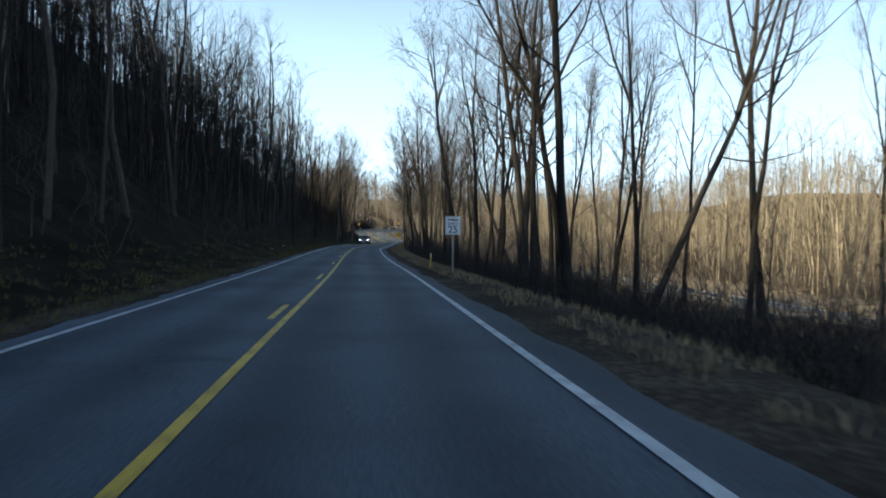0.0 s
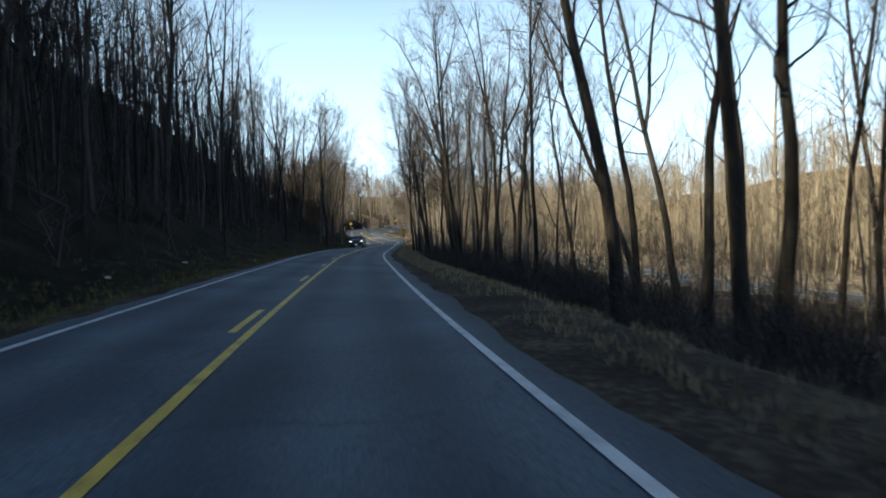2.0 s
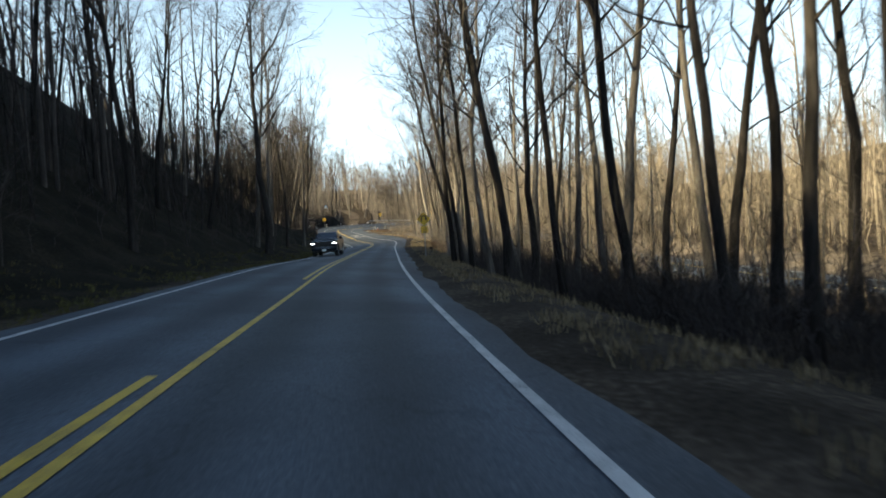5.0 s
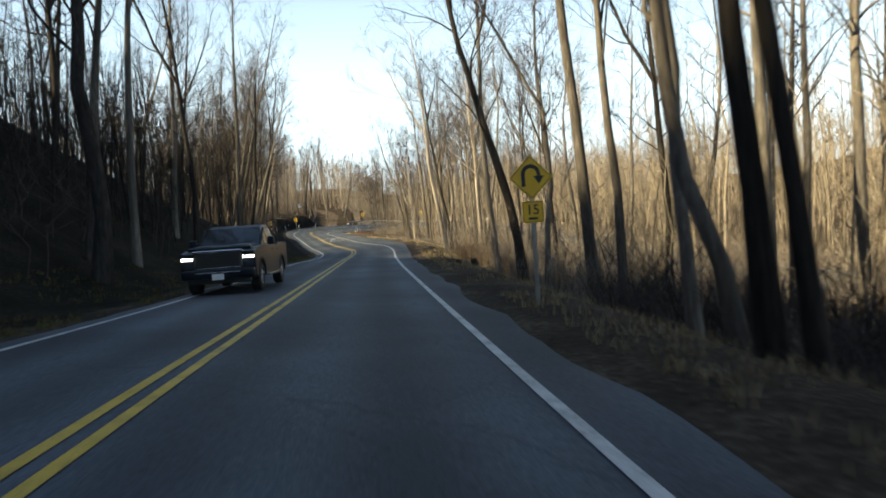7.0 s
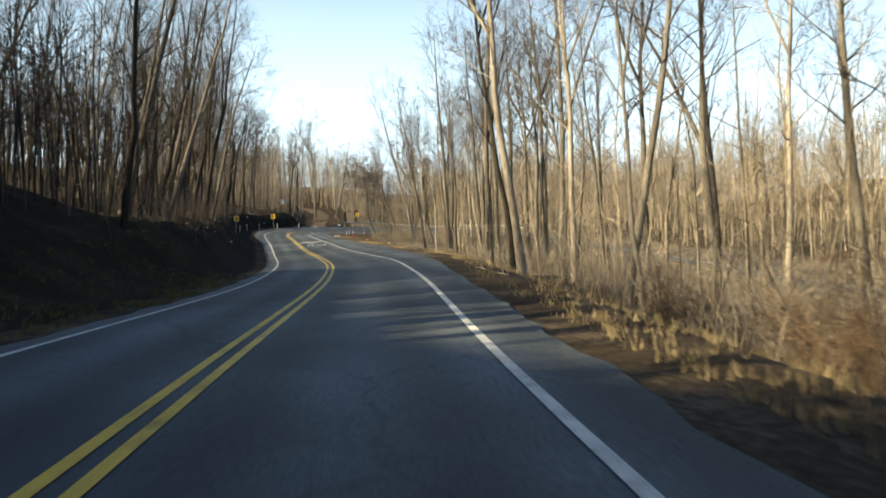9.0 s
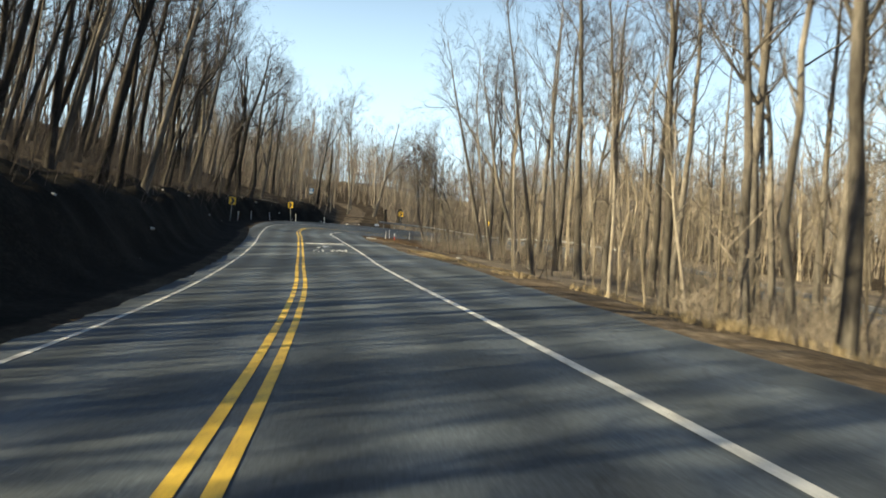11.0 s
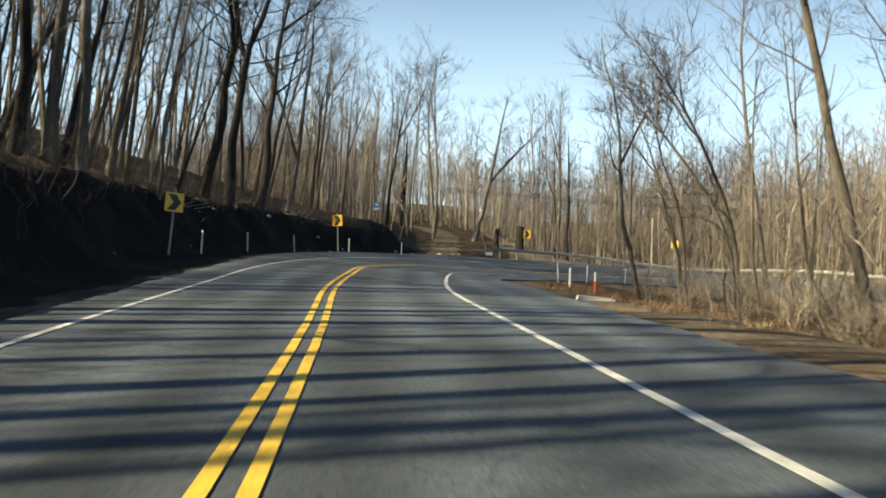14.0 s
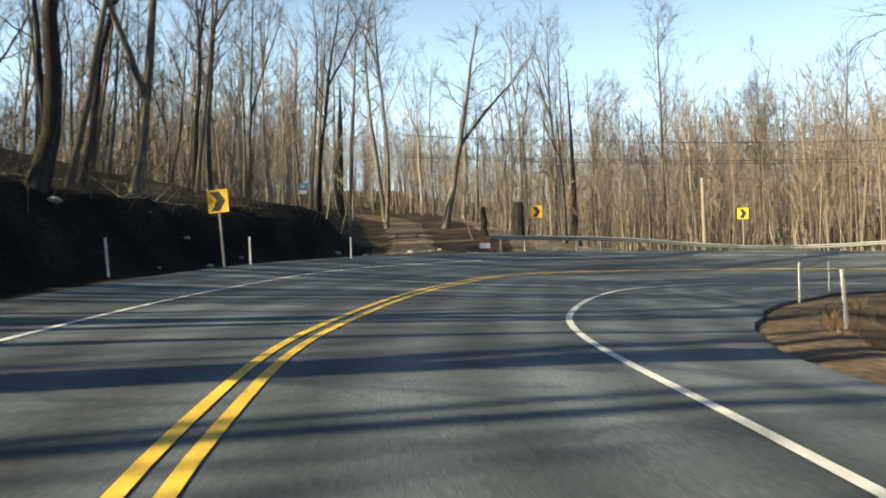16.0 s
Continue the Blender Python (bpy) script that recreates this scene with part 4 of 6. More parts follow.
scatter(rng, 14, (-34, 4), (306, 352), BIG + DARK[:2], 2.2, 5.0, 4, 70)
scatter(rng, 36, (-30, 46), (328, 372), BIG + FORKED[:2] + PALE + SLIM[:1], 3.0, 3.0, 2)
scatter(rng, 26, (16, 64), (335, 382), BIG + SLIM + DARK[:1], 2.5, 3.0, 2, 90, (0.6, 0.95))
for p in PROTOS:
    take_away(p)


# ---- far woods: too many to count ----
def wood_proto(seed, h, r0, limbs, twigs, thick=1.0):
    r = random.Random(seed)
    v, f = [], []
    path = [Vector((0, 0, -0.4))]
    for i in range(1, 5):
        path.append(Vector((r.uniform(-0.25, 0.25) * i, r.uniform(-0.25, 0.25) * i, h * i / 4)))
    tube(v, f, path, [r0 * (1 - 0.9 * i / 4) + min(0.015, r0 * 0.35) for i in range(5)], 5)
    for j in range(limbs):
        t = r.uniform(0.32, 0.98)
        i = min(3, int(t * 4))
        p = path[i].lerp(path[i + 1], t * 4 - i)
        az, el = r.uniform(0, 6.28), r.uniform(0.5, 1.15)
        d = Vector((math.cos(az) * math.cos(el), math.sin(az) * math.cos(el), math.sin(el)))
        L = h * r.uniform(0.1, 0.25) * (1.2 - 0.6 * t)
        q = [p, p + d * L * 0.5, p + d * L + Vector((0, 0, L * 0.15))]
        spike(v, f, q[0], q[2], 0.045 * thick)
        for k in range(twigs):
            e = q[1].lerp(q[2], r.random())
            d3 = (d + Vector((r.uniform(-0.9, 0.9), r.uniform(-0.9, 0.9), r.uniform(-0.2, 0.7)))).normalized()
            spike(v, f, e, e + d3 * r.uniform(0.7, 1.9), 0.022 * thick)
    return np.array(v), f


def merged(name, protos, places, mat, label, category):
    """Many small copies joined into one mesh. places: proto, x, y, scale, turn, lean x, lean y."""
    vs, fs, base = [], [], 0
    for k, x, y, s, turn, lx, ly in places:
        v, f = protos[k]
        c, n = math.cos(turn) * s, math.sin(turn) * s
        z = v[:, 2] * s
        vs.append(np.c_[v[:, 0] * c - v[:, 1] * n + x + z * lx, v[:, 0] * n + v[:, 1] * c + y + z * ly, z + ground_z(x, y) - 0.05])
        fs += [tuple(i + base for i in face) for face in f]
        base += len(v)
    me = bpy.data.meshes.new(name)
    me.from_pydata(np.concatenate(vs).tolist(), [], fs)
    me.materials.append(mat)
    return tagged(new(name, me), label, category, kind="stuff")


def far_places(seed, count, xr, yr, keep, kinds, lean=0.05, size=(0.75, 1.15)):
    r, out = random.Random(seed), []
    while len(out) < count:
        x, y = r.uniform(*xr), r.uniform(*yr)
        if keep(x, y) and road_distance(x, y) > 3.0 and behind_rail(x, y):
            lump = 1 + 0.4 * noise.noise((x * 0.06, y * 0.06, 2.2))
            out.append((r.randrange(kinds), x, y, r.uniform(*size) * stature(x, y) * lump, r.uniform(0, 6.28), r.gauss(0, lean), r.gauss(0, lean)))
    return out


WOODS = [wood_proto(200 + i, 18 + i % 3 * 2, 0.13 + 0.03 * (i % 3), 15, 3, 1.2) for i in range(8)]
FINE_WOODS = [wood_proto(250 + i, 17 + i % 3 * 2, 0.12 + 0.03 * (i % 3), 18, 4, 0.6) for i in range(8)]
# shade is put into the colour: TWIG replaces the lighter FAR_WOOD
merged("far_woods", FINE_WOODS, far_places(14, 66, (-50, -12), (0, 115), lambda x, y: True, 8) + far_places(15, 34, (-40, -12), (115, 190), lambda x, y: True, 8, size=(0.6, 0.9)) + far_places(16, 90, (-46, -13), (62, 150), lambda x, y: True, 8, size=(0.7, 1.05)) + far_places(17, 60, (-36, -14), (85, 165), lambda x, y: True, 8, size=(0.6, 0.9)), TWIG, "bare winter woods on the shaded hillside, wood coloured dark for shade", "woods")
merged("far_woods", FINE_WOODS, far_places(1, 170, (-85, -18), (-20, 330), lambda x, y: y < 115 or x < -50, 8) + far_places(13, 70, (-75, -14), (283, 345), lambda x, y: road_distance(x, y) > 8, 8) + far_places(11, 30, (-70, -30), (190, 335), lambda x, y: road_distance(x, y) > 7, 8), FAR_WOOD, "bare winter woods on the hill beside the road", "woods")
merged("far_woods", WOODS, far_places(2, 220, (24, 175), (-10, 340), lambda x, y: True, 8), FAR_WOOD, "sunlit bare winter woods across the valley", "woods")
merged("far_woods", WOODS, far_places(3, 260, (-90, 130), (345, 500), lambda x, y: y < 440, 8, size=(0.8, 1.25)), SUNLIT_WOOD, "bare winter woods on the rising ground past the bend", "woods")

STEMS = [wood_proto(300 + i, 3.2 + 0.8 * (i % 3), 0.018, 5, 2, 0.35) for i in range(6)]
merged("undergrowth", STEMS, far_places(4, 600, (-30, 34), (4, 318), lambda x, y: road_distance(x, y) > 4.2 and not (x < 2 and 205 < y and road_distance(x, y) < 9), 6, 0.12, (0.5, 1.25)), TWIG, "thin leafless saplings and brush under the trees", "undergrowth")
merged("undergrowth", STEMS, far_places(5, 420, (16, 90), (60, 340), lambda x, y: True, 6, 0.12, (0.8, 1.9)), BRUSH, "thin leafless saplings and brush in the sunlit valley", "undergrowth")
merged("undergrowth", STEMS, far_places(6, 620, (-30, 70), (326, 385), lambda x, y: True, 6, 0.12, (0.7, 2.4)), BRUSH, "thin leafless saplings and brush past the bend", "undergrowth")

def ridge_places():
    """Trees of very uneven height in loose groups along the far ridge."""
    r, out = random.Random(15), []
    while len(out) < 700:
        x, y = r.uniform(80, 240), r.uniform(-10, 420)
        lump = noise.noise((x * 0.03, y * 0.03, 3.3)) + 0.6 * noise.noise((x * 0.11, y * 0.11, 1.3))
        if r.random() < 0.55 + 0.6 * lump:
            out.append((r.randrange(5), x, y, (1.15 + 0.7 * lump) * r.uniform(0.55, 1.35), r.uniform(0, 6.28), r.gauss(0, 0.05), r.gauss(0, 0.05)))
    return out


def screen_places(seed, count, xr, yr, size=(0.7, 1.3), tilt=0.0):
    r, out = random.Random(seed), []
    while len(out) < count:
        x, y = r.uniform(*xr), r.uniform(*yr)
        lump = noise.noise((x * 0.04, y * 0.04, 7.3))
        if road_distance(x, y) > 7 and behind_rail(x, y):
            out.append((r.randrange(6), x, y, (1 + 0.45 * lump) * r.uniform(*size) * stature(x, y), r.uniform(0, 6.28), r.gauss(tilt, 0.07), r.gauss(0, 0.05)))
    return out


def screen_proto(seed):
    """A far tree: thin trunk with upswept branches."""
    r = random.Random(seed)
    v, f = [], []
    h = r.uniform(13, 19)
    a, c = Vector((r.uniform(-0.4, 0.4), r.uniform(-0.4, 0.4), h * 0.5)), Vector((r.uniform(-1, 1), r.uniform(-1, 1), h))
    tube(v, f, [(0, 0, -0.4), a, c], [0.1, 0.065, 0.015], 3)
    for k in range(15):
        t = r.uniform(0.22, 0.97)
        p = Vector((0, 0, 0)).lerp(a, t * 2) if t < 0.5 else a.lerp(c, t * 2 - 1)
        az, el = r.uniform(0, 6.28), r.uniform(0.25, 1.15)
        L = h * r.uniform(0.08, 0.26) * (1.2 - 0.7 * t)
        d = Vector((math.cos(az) * math.cos(el), math.sin(az) * math.cos(el), math.sin(el)))
        spike(v, f, p, p + d * L, 0.035)
        for _ in range(6):
            q = p + d * L * r.uniform(0.25, 0.95)
            sliver(v, f, q, q + off_axis(r, d, r.uniform(0, 6.28), r.uniform(0.3, 0.9)) * r.uniform(0.8, 2.2), 0.018)
    return np.array(v), f


SCREEN = [screen_proto(500 + i) for i in range(6)]
merged("far_woods", SCREEN, screen_places(50, 300, (18, 62), (8, 190), (0.4, 0.85)), FAR_WOOD, "crowded slim bare trees on the valley floor", "woods")
merged("far_woods", SCREEN, screen_places(48, 300, (-80, -13), (165, 245), (0.38, 0.66), 0.14) + screen_places(52, 260, (-80, -13), (235, 330), (0.7, 1.3), 0.13), TWIG, "dense bare woods on the ground above the cut bank", "woods")
# the hill's shade is put into the wood colour of these stands
merged("far_woods", SCREEN, screen_places(41, 420, (-66, -13), (-15, 122)) + screen_places(54, 130, (-66, -13), (122, 200), (0.45, 0.8)) + screen_places(55, 150, (-36, -12), (40, 125), (0.7, 1.1)) + screen_places(57, 160, (-75, -24), (30, 150), (0.35, 0.6)) + screen_places(45, 190, (-20, -8), (112, 190), (0.25, 0.5)) + screen_places(53, 230, (-20, -7), (168, 232), (0.4, 0.8)), BARK_DARK_SHADE, "dense bare woods climbing the shaded hill", "woods")
merged("far_woods", SCREEN, screen_places(42, 450, (-120, 220), (352, 520)) + screen_places(44, 400, (-50, 120), (340, 410), (0.7, 1.2)) + screen_places(49, 420, (-45, 25), (366, 450), (0.6, 1.2)) + screen_places(58, 420, (-70, 120), (395, 490), (0.8, 1.3)) + screen_places(46, 480, (-45, 70), (334, 400), (0.45, 1.1)) + screen_places(59, 620, (40, 125), (268, 400), (0.75, 1.15)) + screen_places(60, 260, (30, 70), (232, 345), (0.45, 0.8)) + screen_places(39, 420, (36, 115), (300, 395), (1.05, 1.5)), SUNLIT_WOOD, "dense bare woods on the slope past the bend", "woods")
merged("far_woods", SCREEN, screen_places(43, 450, (50, 150), (-20, 360)) + screen_places(47, 900, (105, 182), (-20, 420), (0.6, 1.25)) + screen_places(51, 420, (44, 130), (180, 400), (0.35, 0.75)) + screen_places(56, 240, (22, 62), (150, 300), (0.6, 1.05)), FAR_WOOD, "dense bare woods on the far side of the valley", "woods")


POLES = [wood_proto(400 + i, 7 + 1.5 * (i % 3), 0.045, 5, 1, 0.6) for i in range(5)]
merged("thicket", POLES, far_places(7, 850, (15, 110), (20, 345), lambda x, y: True, 5, 0.07, (0.6, 1.3)), FAR_WOOD, "thicket of thin bare poles in the sunlit valley", "thicket")
merged("thicket", POLES, ridge_places(), FAR_WOOD, "bare woods along the far ridge", "woods")
# poles coloured darker than the valley's, to paint in the hillside shade
merged("thicket", POLES, far_places(8, 420, (-50, -8), (4, 200), lambda x, y: road_distance(x, y) > 6.5, 5, 0.07, (0.6, 1.3)), BARK_DARK_SHADE, "thicket of thin bare poles on the hillside", "thicket")
merged("thicket", POLES, far_places(9, 950, (-60, 110), (336, 450), lambda x, y: road_distance(x, y) > 4, 5, 0.07, (0.4, 1.3)), SUNLIT_WOOD, "thicket of thin bare poles past the bend", "thicket")

def crest_places():
    r, out = random.Random(21), []
    while len(out) < 620:
        y = r.uniform(200, 324)
        xl = at_y(LEFT_EDGE, y, 0) if y < 266 else float(np.interp(y, (266, 278, 289, 296, 303, 311, 319, 325), (-5.4, -6.3, -6.9, -6.4, -5.1, -2.8, 0.4, 1.8)))
        x = xl - r.gauss(6.6, 1.3)
        if road_distance(x, y) > 4.0:
            out.append((r.randrange(6), x, y, r.uniform(0.25, 0.7), r.uniform(0, 6.28), r.gauss(0.15, 0.3), r.gauss(0, 0.3)))
    return out


merged("bank_brush", STEMS, crest_places(), TWIG, "tangled dead brush along the crest of the cut bank", "brush")


def briar_proto(seed, h, spread):
    """A clump of arching canes with fine side shoots."""
    r = random.Random(seed)
    v, f = [], []
    for _ in range(13):
        p = Vector((r.gauss(0, 0.3) * spread, r.gauss(0, 0.3) * spread, -0.1))
        a, L = r.uniform(0, 6.28), h * r.uniform(0.6, 1.25)
        d = Vector((math.cos(a) * r.uniform(0.1, 0.6), math.sin(a) * r.uniform(0.1, 0.6), 1)).normalized()
        q = [p, p + d * L * 0.55, p + d * L * 0.85 + Vector((d.x, d.y, -0.1)) * L * 0.25]
        tube(v, f, q, [0.012, 0.009, 0.003], 3)
        for _ in range(8):
            e, _i = along(q, r.uniform(0.15, 1.0))
            g = off_axis(r, d, r.uniform(0, 6.28), r.uniform(0.3, 1.1))
            sliver(v, f, e, e + g * h * r.uniform(0.15, 0.5), 0.008)
    return np.array(v), f


BRIARS = [briar_proto(360 + i, 1.5 + 0.2 * (i % 3), 1.0) for i in range(6)]


def briar_places(seed, count, y0, y1, near, far, size):
    """Clumps in loose drifts beside the right edge of the road."""
    r, out = random.Random(seed), []
    while len(out) < count:
        y = r.uniform(y0, y1)
        x = at_y(RIGHT_EDGE, min(y, 266), 0) + near + (far - near) * r.random() ** 1.1
        if road_distance(x, y) > 2.4 and r.random() < 0.75 + 0.8 * noise.noise((x * 0.22, y * 0.16, 9.0)):
            out.append((r.randrange(6), x, y, r.uniform(*size), r.uniform(0, 6.28), r.gauss(0, 0.12), r.gauss(0, 0.12)))
    return out


# the darker TWIG colour stands in for shade on this slope
merged("briars", BRIARS, briar_places(61, 620, 4, 150, 4.2, 12, (0.6, 1.25)), TWIG, "tangle of leafless briars, coloured dark for shade, on the slope below the road", "brush")
def bank_briars(seed, count):
    r, out = random.Random(seed), []
    while len(out) < count:
        x, y = r.uniform(-30, 0), r.uniform(203, 330)
        if 7.0 < road_distance(x, y) < 22:
            out.append((r.randrange(6), x, y, r.uniform(0.35, 0.8), r.uniform(0, 6.28), r.gauss(0, 0.15), r.gauss(0, 0.15)))
    return out


def corner_briars(seed, count):
    r, out = random.Random(seed), []
    while len(out) < count:
        x, y = r.gauss(20, 3.5), r.uniform(262, 296)
        if road_distance(x, y) > 4.5:
            out.append((r.randrange(6), x, y, r.uniform(0.6, 1.4), r.uniform(0, 6.28), r.gauss(0, 0.15), r.gauss(0, 0.15)))
    return out


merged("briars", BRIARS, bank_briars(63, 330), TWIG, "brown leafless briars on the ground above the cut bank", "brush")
merged("briars", BRIARS, corner_briars(64, 90), BRUSH, "tangled tan briars on the corner inside the bend", "brush")
merged("briars", BRIARS, briar_places(62, 170, 150, 196, 4.5, 24, (0.6, 1.5)) + briar_places(65, 150, 196, 226, 7.5, 24, (0.5, 1.2)) + briar_places(67, 90, 226, 262, 11.5, 24, (0.4, 0.8)) + briar_places(66, 150, 170, 262, 17, 27, (0.9, 1.6)), BRUSH, "tan tangle of leafless briars in the sunlit hollow", "brush")


FINE_STEMS = [wood_proto(330 + i, 2.2 + 0.6 * (i % 3), 0.011, 8, 2, 0.2) for i in range(6)]


def sunny_brush(seed, count):
    r, out = random.Random(seed), []
    while len(out) < count:
        y = 150 + 75 * r.random() ** 1.4
        x = at_y(RIGHT_EDGE, min(y, 266), 0) + 3.5 + 22 * r.random()
        if road_distance(x, y) > 3.2 + 5 * smooth(195, 212, y):
            out.append((r.randrange(6), x, y, r.uniform(0.5, 1.3) * (1 if y < 190 else 0.5), r.uniform(0, 6.28), r.gauss(0, 0.14), r.gauss(0, 0.14)))
    return out


merged("sunny_brush", FINE_STEMS, sunny_brush(33, 520), BRUSH, "fine reddish-tan leafless brush in the sunlit hollow", "brush")


def verge_brush(seed, count):
    r, out = random.Random(seed), []
    while len(out) < count:
        y = r.uniform(4, 128)
        x = at_y(RIGHT_EDGE, y, 0) + 3.2 + 11 * r.random() ** 1.2
        if road_distance(x, y) > 2.6:
            out.append((r.randrange(6), x, y, r.uniform(0.4, 1.1), r.uniform(0, 6.28), r.gauss(0, 0.14), r.gauss(0, 0.14)))
    return out


# shade below the road is painted in with TWIG
merged("verge_brush", FINE_STEMS, verge_brush(31, 380), TWIG, "low tangled brush, coloured dark for shade, on the slope below the road", "brush")


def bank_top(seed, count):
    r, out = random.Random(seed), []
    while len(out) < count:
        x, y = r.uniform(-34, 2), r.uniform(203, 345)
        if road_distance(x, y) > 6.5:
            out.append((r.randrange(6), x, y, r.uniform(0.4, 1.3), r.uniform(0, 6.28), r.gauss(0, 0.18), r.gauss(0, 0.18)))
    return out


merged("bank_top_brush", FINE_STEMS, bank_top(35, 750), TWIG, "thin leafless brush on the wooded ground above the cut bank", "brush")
# near brush gets TWIG as its shade tone, the sunny end BRUSH
merged("hollow_brush", FINE_STEMS, far_places(36, 420, (11, 32), (20, 165), lambda x, y: True, 6, 0.15, (0.6, 1.5)), TWIG, "fine leafless brush in the hollow below the road, coloured dark for shade", "brush")
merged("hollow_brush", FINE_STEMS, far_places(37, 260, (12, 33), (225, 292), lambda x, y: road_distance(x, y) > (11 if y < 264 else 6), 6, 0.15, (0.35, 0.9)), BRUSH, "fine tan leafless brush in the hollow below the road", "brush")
# hillside shade carried by the TWIG colour
merged("hillside_brush", FINE_STEMS, far_places(12, 600, (-34, -7), (2, 195), lambda x, y: road_distance(x, y) > 4.5, 6, 0.2, (0.4, 1.1)), TWIG, "dense leafless brush on the shaded hillside, coloured dark for shade", "brush")


# ---- grass ----
def blades(name, places, mat, label, hmin, hmax, width=0.012):
    r = random.Random(17)
    v, f = [], []
    for x, y in places:
        z = ground_z(x, y)
        for _ in range(7):
            a, h = r.uniform(0, 6.28), r.uniform(hmin, hmax)
            px, py = x + r.gauss(0, 0.09), y + r.gauss(0, 0.09)
            dx, dy = math.cos(a) * width, math.sin(a) * width
            lx, ly = r.gauss(0, 0.35) * h, r.gauss(0, 0.35) * h
            b = len(v)
            v += [(px - dx, py - dy, z - 0.02), (px + dx, py + dy, z - 0.02), (px + dx * 0.6 + lx * 0.4, py + dy * 0.6 + ly * 0.4, z + h * 0.6),
                  (px - dx * 0.6 + lx * 0.4, py - dy * 0.6 + ly * 0.4, z + h * 0.6), (px + lx, py + ly, z + h)]
            f += [(b, b + 1, b + 2, b + 3), (b + 3, b + 2, b + 4)]
    me = bpy.data.meshes.new(name)
    me.from_pydata(v, [], f)
    me.materials.append(mat)
    return tagged(new(name, me), label, "grass", kind="stuff")


def verge(seed, count, side, y0, y1, near, far, patch=0.0):
    r, out = random.Random(seed), []
    line = RIGHT_EDGE if side > 0 else LEFT_EDGE
    while len(out) < count:
        y = r.uniform(y0, y1)
        x = at_y(line, min(y, 266), 0) + side * (near + (far - near) * r.random() ** 1.5)
        if road_distance(x, y) > 0.55 and noise.noise((x * 0.25, y * 0.25, 3.0)) > patch:
            out.append((x, y))
    return out


blades("verge_grass", verge(1, 3200, 1, 2, 190, 0.9, 5.0, -0.25), DRY_GRASS, "short dead grass along the shaded road edge", 0.05, 0.22)
blades("verge_grass", verge(2, 3000, -1, 2, 200, 0.6, 5.5, -0.25), GREEN_GRASS, "short dull grass on the shaded left verge", 0.05, 0.2)
blades("verge_grass", verge(3, 430, 1, 188, 224, 1.3, 5.0, 0.12), DRY_GRASS, "tall dead straw-coloured grass beside the sunny pull-off", 0.06, 0.28)
blades("verge_grass", verge(5, 420, 1, 224, 246, 1.0, 3.2, 0.1) + verge(7, 120, 1, 240, 275, 1.8, 8.0, 0.2), DRY_GRASS, "flattened pale straw on the leaf-littered verge", 0.03, 0.13)


def island_places():
    r, out = random.Random(9), []
    while len(out) < 1500:
        x, y = r.uniform(6, 26), r.uniform(268, 301)
        if road_distance(x, y) > 1.3 and y < 296 + 0.2 * x and noise.noise((x * 0.3, y * 0.3, 8.0)) > -0.1:
            out.append((x, y))
    return out


blades("island_grass", island_places(), RUSSET_STALKS, "russet dead grass and stalks on the corner inside the bend", 0.06, 0.32)


# ---- roadside posts and signs ----
def flat_text(text, size, mat, parent, at, name="lettering"):
    """Built-in lettering as a mesh on a sign's face, which looks towards -y."""
    cu = bpy.data.curves.new(name, "FONT")
    cu.body, cu.size, cu.align_x, cu.align_y = text, size, "CENTER", "CENTER"
    cu.offset = size * 0.012
    tmp = bpy.data.objects.new(name, cu)
    scene.collection.objects.link(tmp)
    me = bpy.data.meshes.new_from_object(tmp.evaluated_get(bpy.context.evaluated_depsgraph_get()))
    bpy.data.objects.remove(tmp)
    me.materials.clear()
    me.materials.append(mat)
    ob = new(name, me)
    ob.parent = parent
    ob.matrix_basis = pose(*at, 90, 0, 0)
    return ob


def plate(w, h, thick=0.006, radius=0.04, tilt=0.0, at=(0, 0, 0)):
    """A rounded sheet in the xz plane."""
    bm = bmesh.new()
    pts = []
    for cx, cz, a0 in ((1, 1, 0), (-1, 1, 90), (-1, -1, 180), (1, -1, 270)):
        for i in range(5):
            a = radians(a0 + 22.5 * i)
            pts.append((cx * (w / 2 - radius) + radius * math.cos(a), cz * (h / 2 - radius) + radius * math.sin(a)))
    c, s = math.cos(radians(tilt)), math.sin(radians(tilt))
    front = [bm.verts.new((x * c - z * s + at[0], at[1], x * s + z * c + at[2])) for x, z in pts]
    face = bm.faces.new(front)
    ext = bmesh.ops.extrude_face_region(bm, geom=[face])["geom"]
    bmesh.ops.translate(bm, vec=(0, thick, 0), verts=[e for e in ext if isinstance(e, bmesh.types.BMVert)])
    bmesh.ops.recalc_face_normals(bm, faces=bm.faces)
    return bm


def outline(w, h, t, radius, tilt=0.0, at=(0, 0, 0)):
    """A thin border line lying on a sign's face."""
    bm = bmesh.new()
    rings = []
    for inset in (0, t):
        ring = []
        for cx, cz, a0 in ((1, 1, 0), (-1, 1, 90), (-1, -1, 180), (1, -1, 270)):
            for i in range(5):
                a = radians(a0 + 22.5 * i)
                rr = max(0.004, radius - inset)
                x, z = cx * (w / 2 - radius) + rr * math.cos(a), cz * (h / 2 - radius) + rr * math.sin(a)
                c, s = math.cos(radians(tilt)), math.sin(radians(tilt))
                ring.append(bm.verts.new((x * c - z * s + at[0], at[1], x * s + z * c + at[2])))
        rings.append(ring)
    for i in range(20):
        bm.faces.new((rings[0][i], rings[0][(i + 1) % 20], rings[1][(i + 1) % 20], rings[1][i]))
    return bm


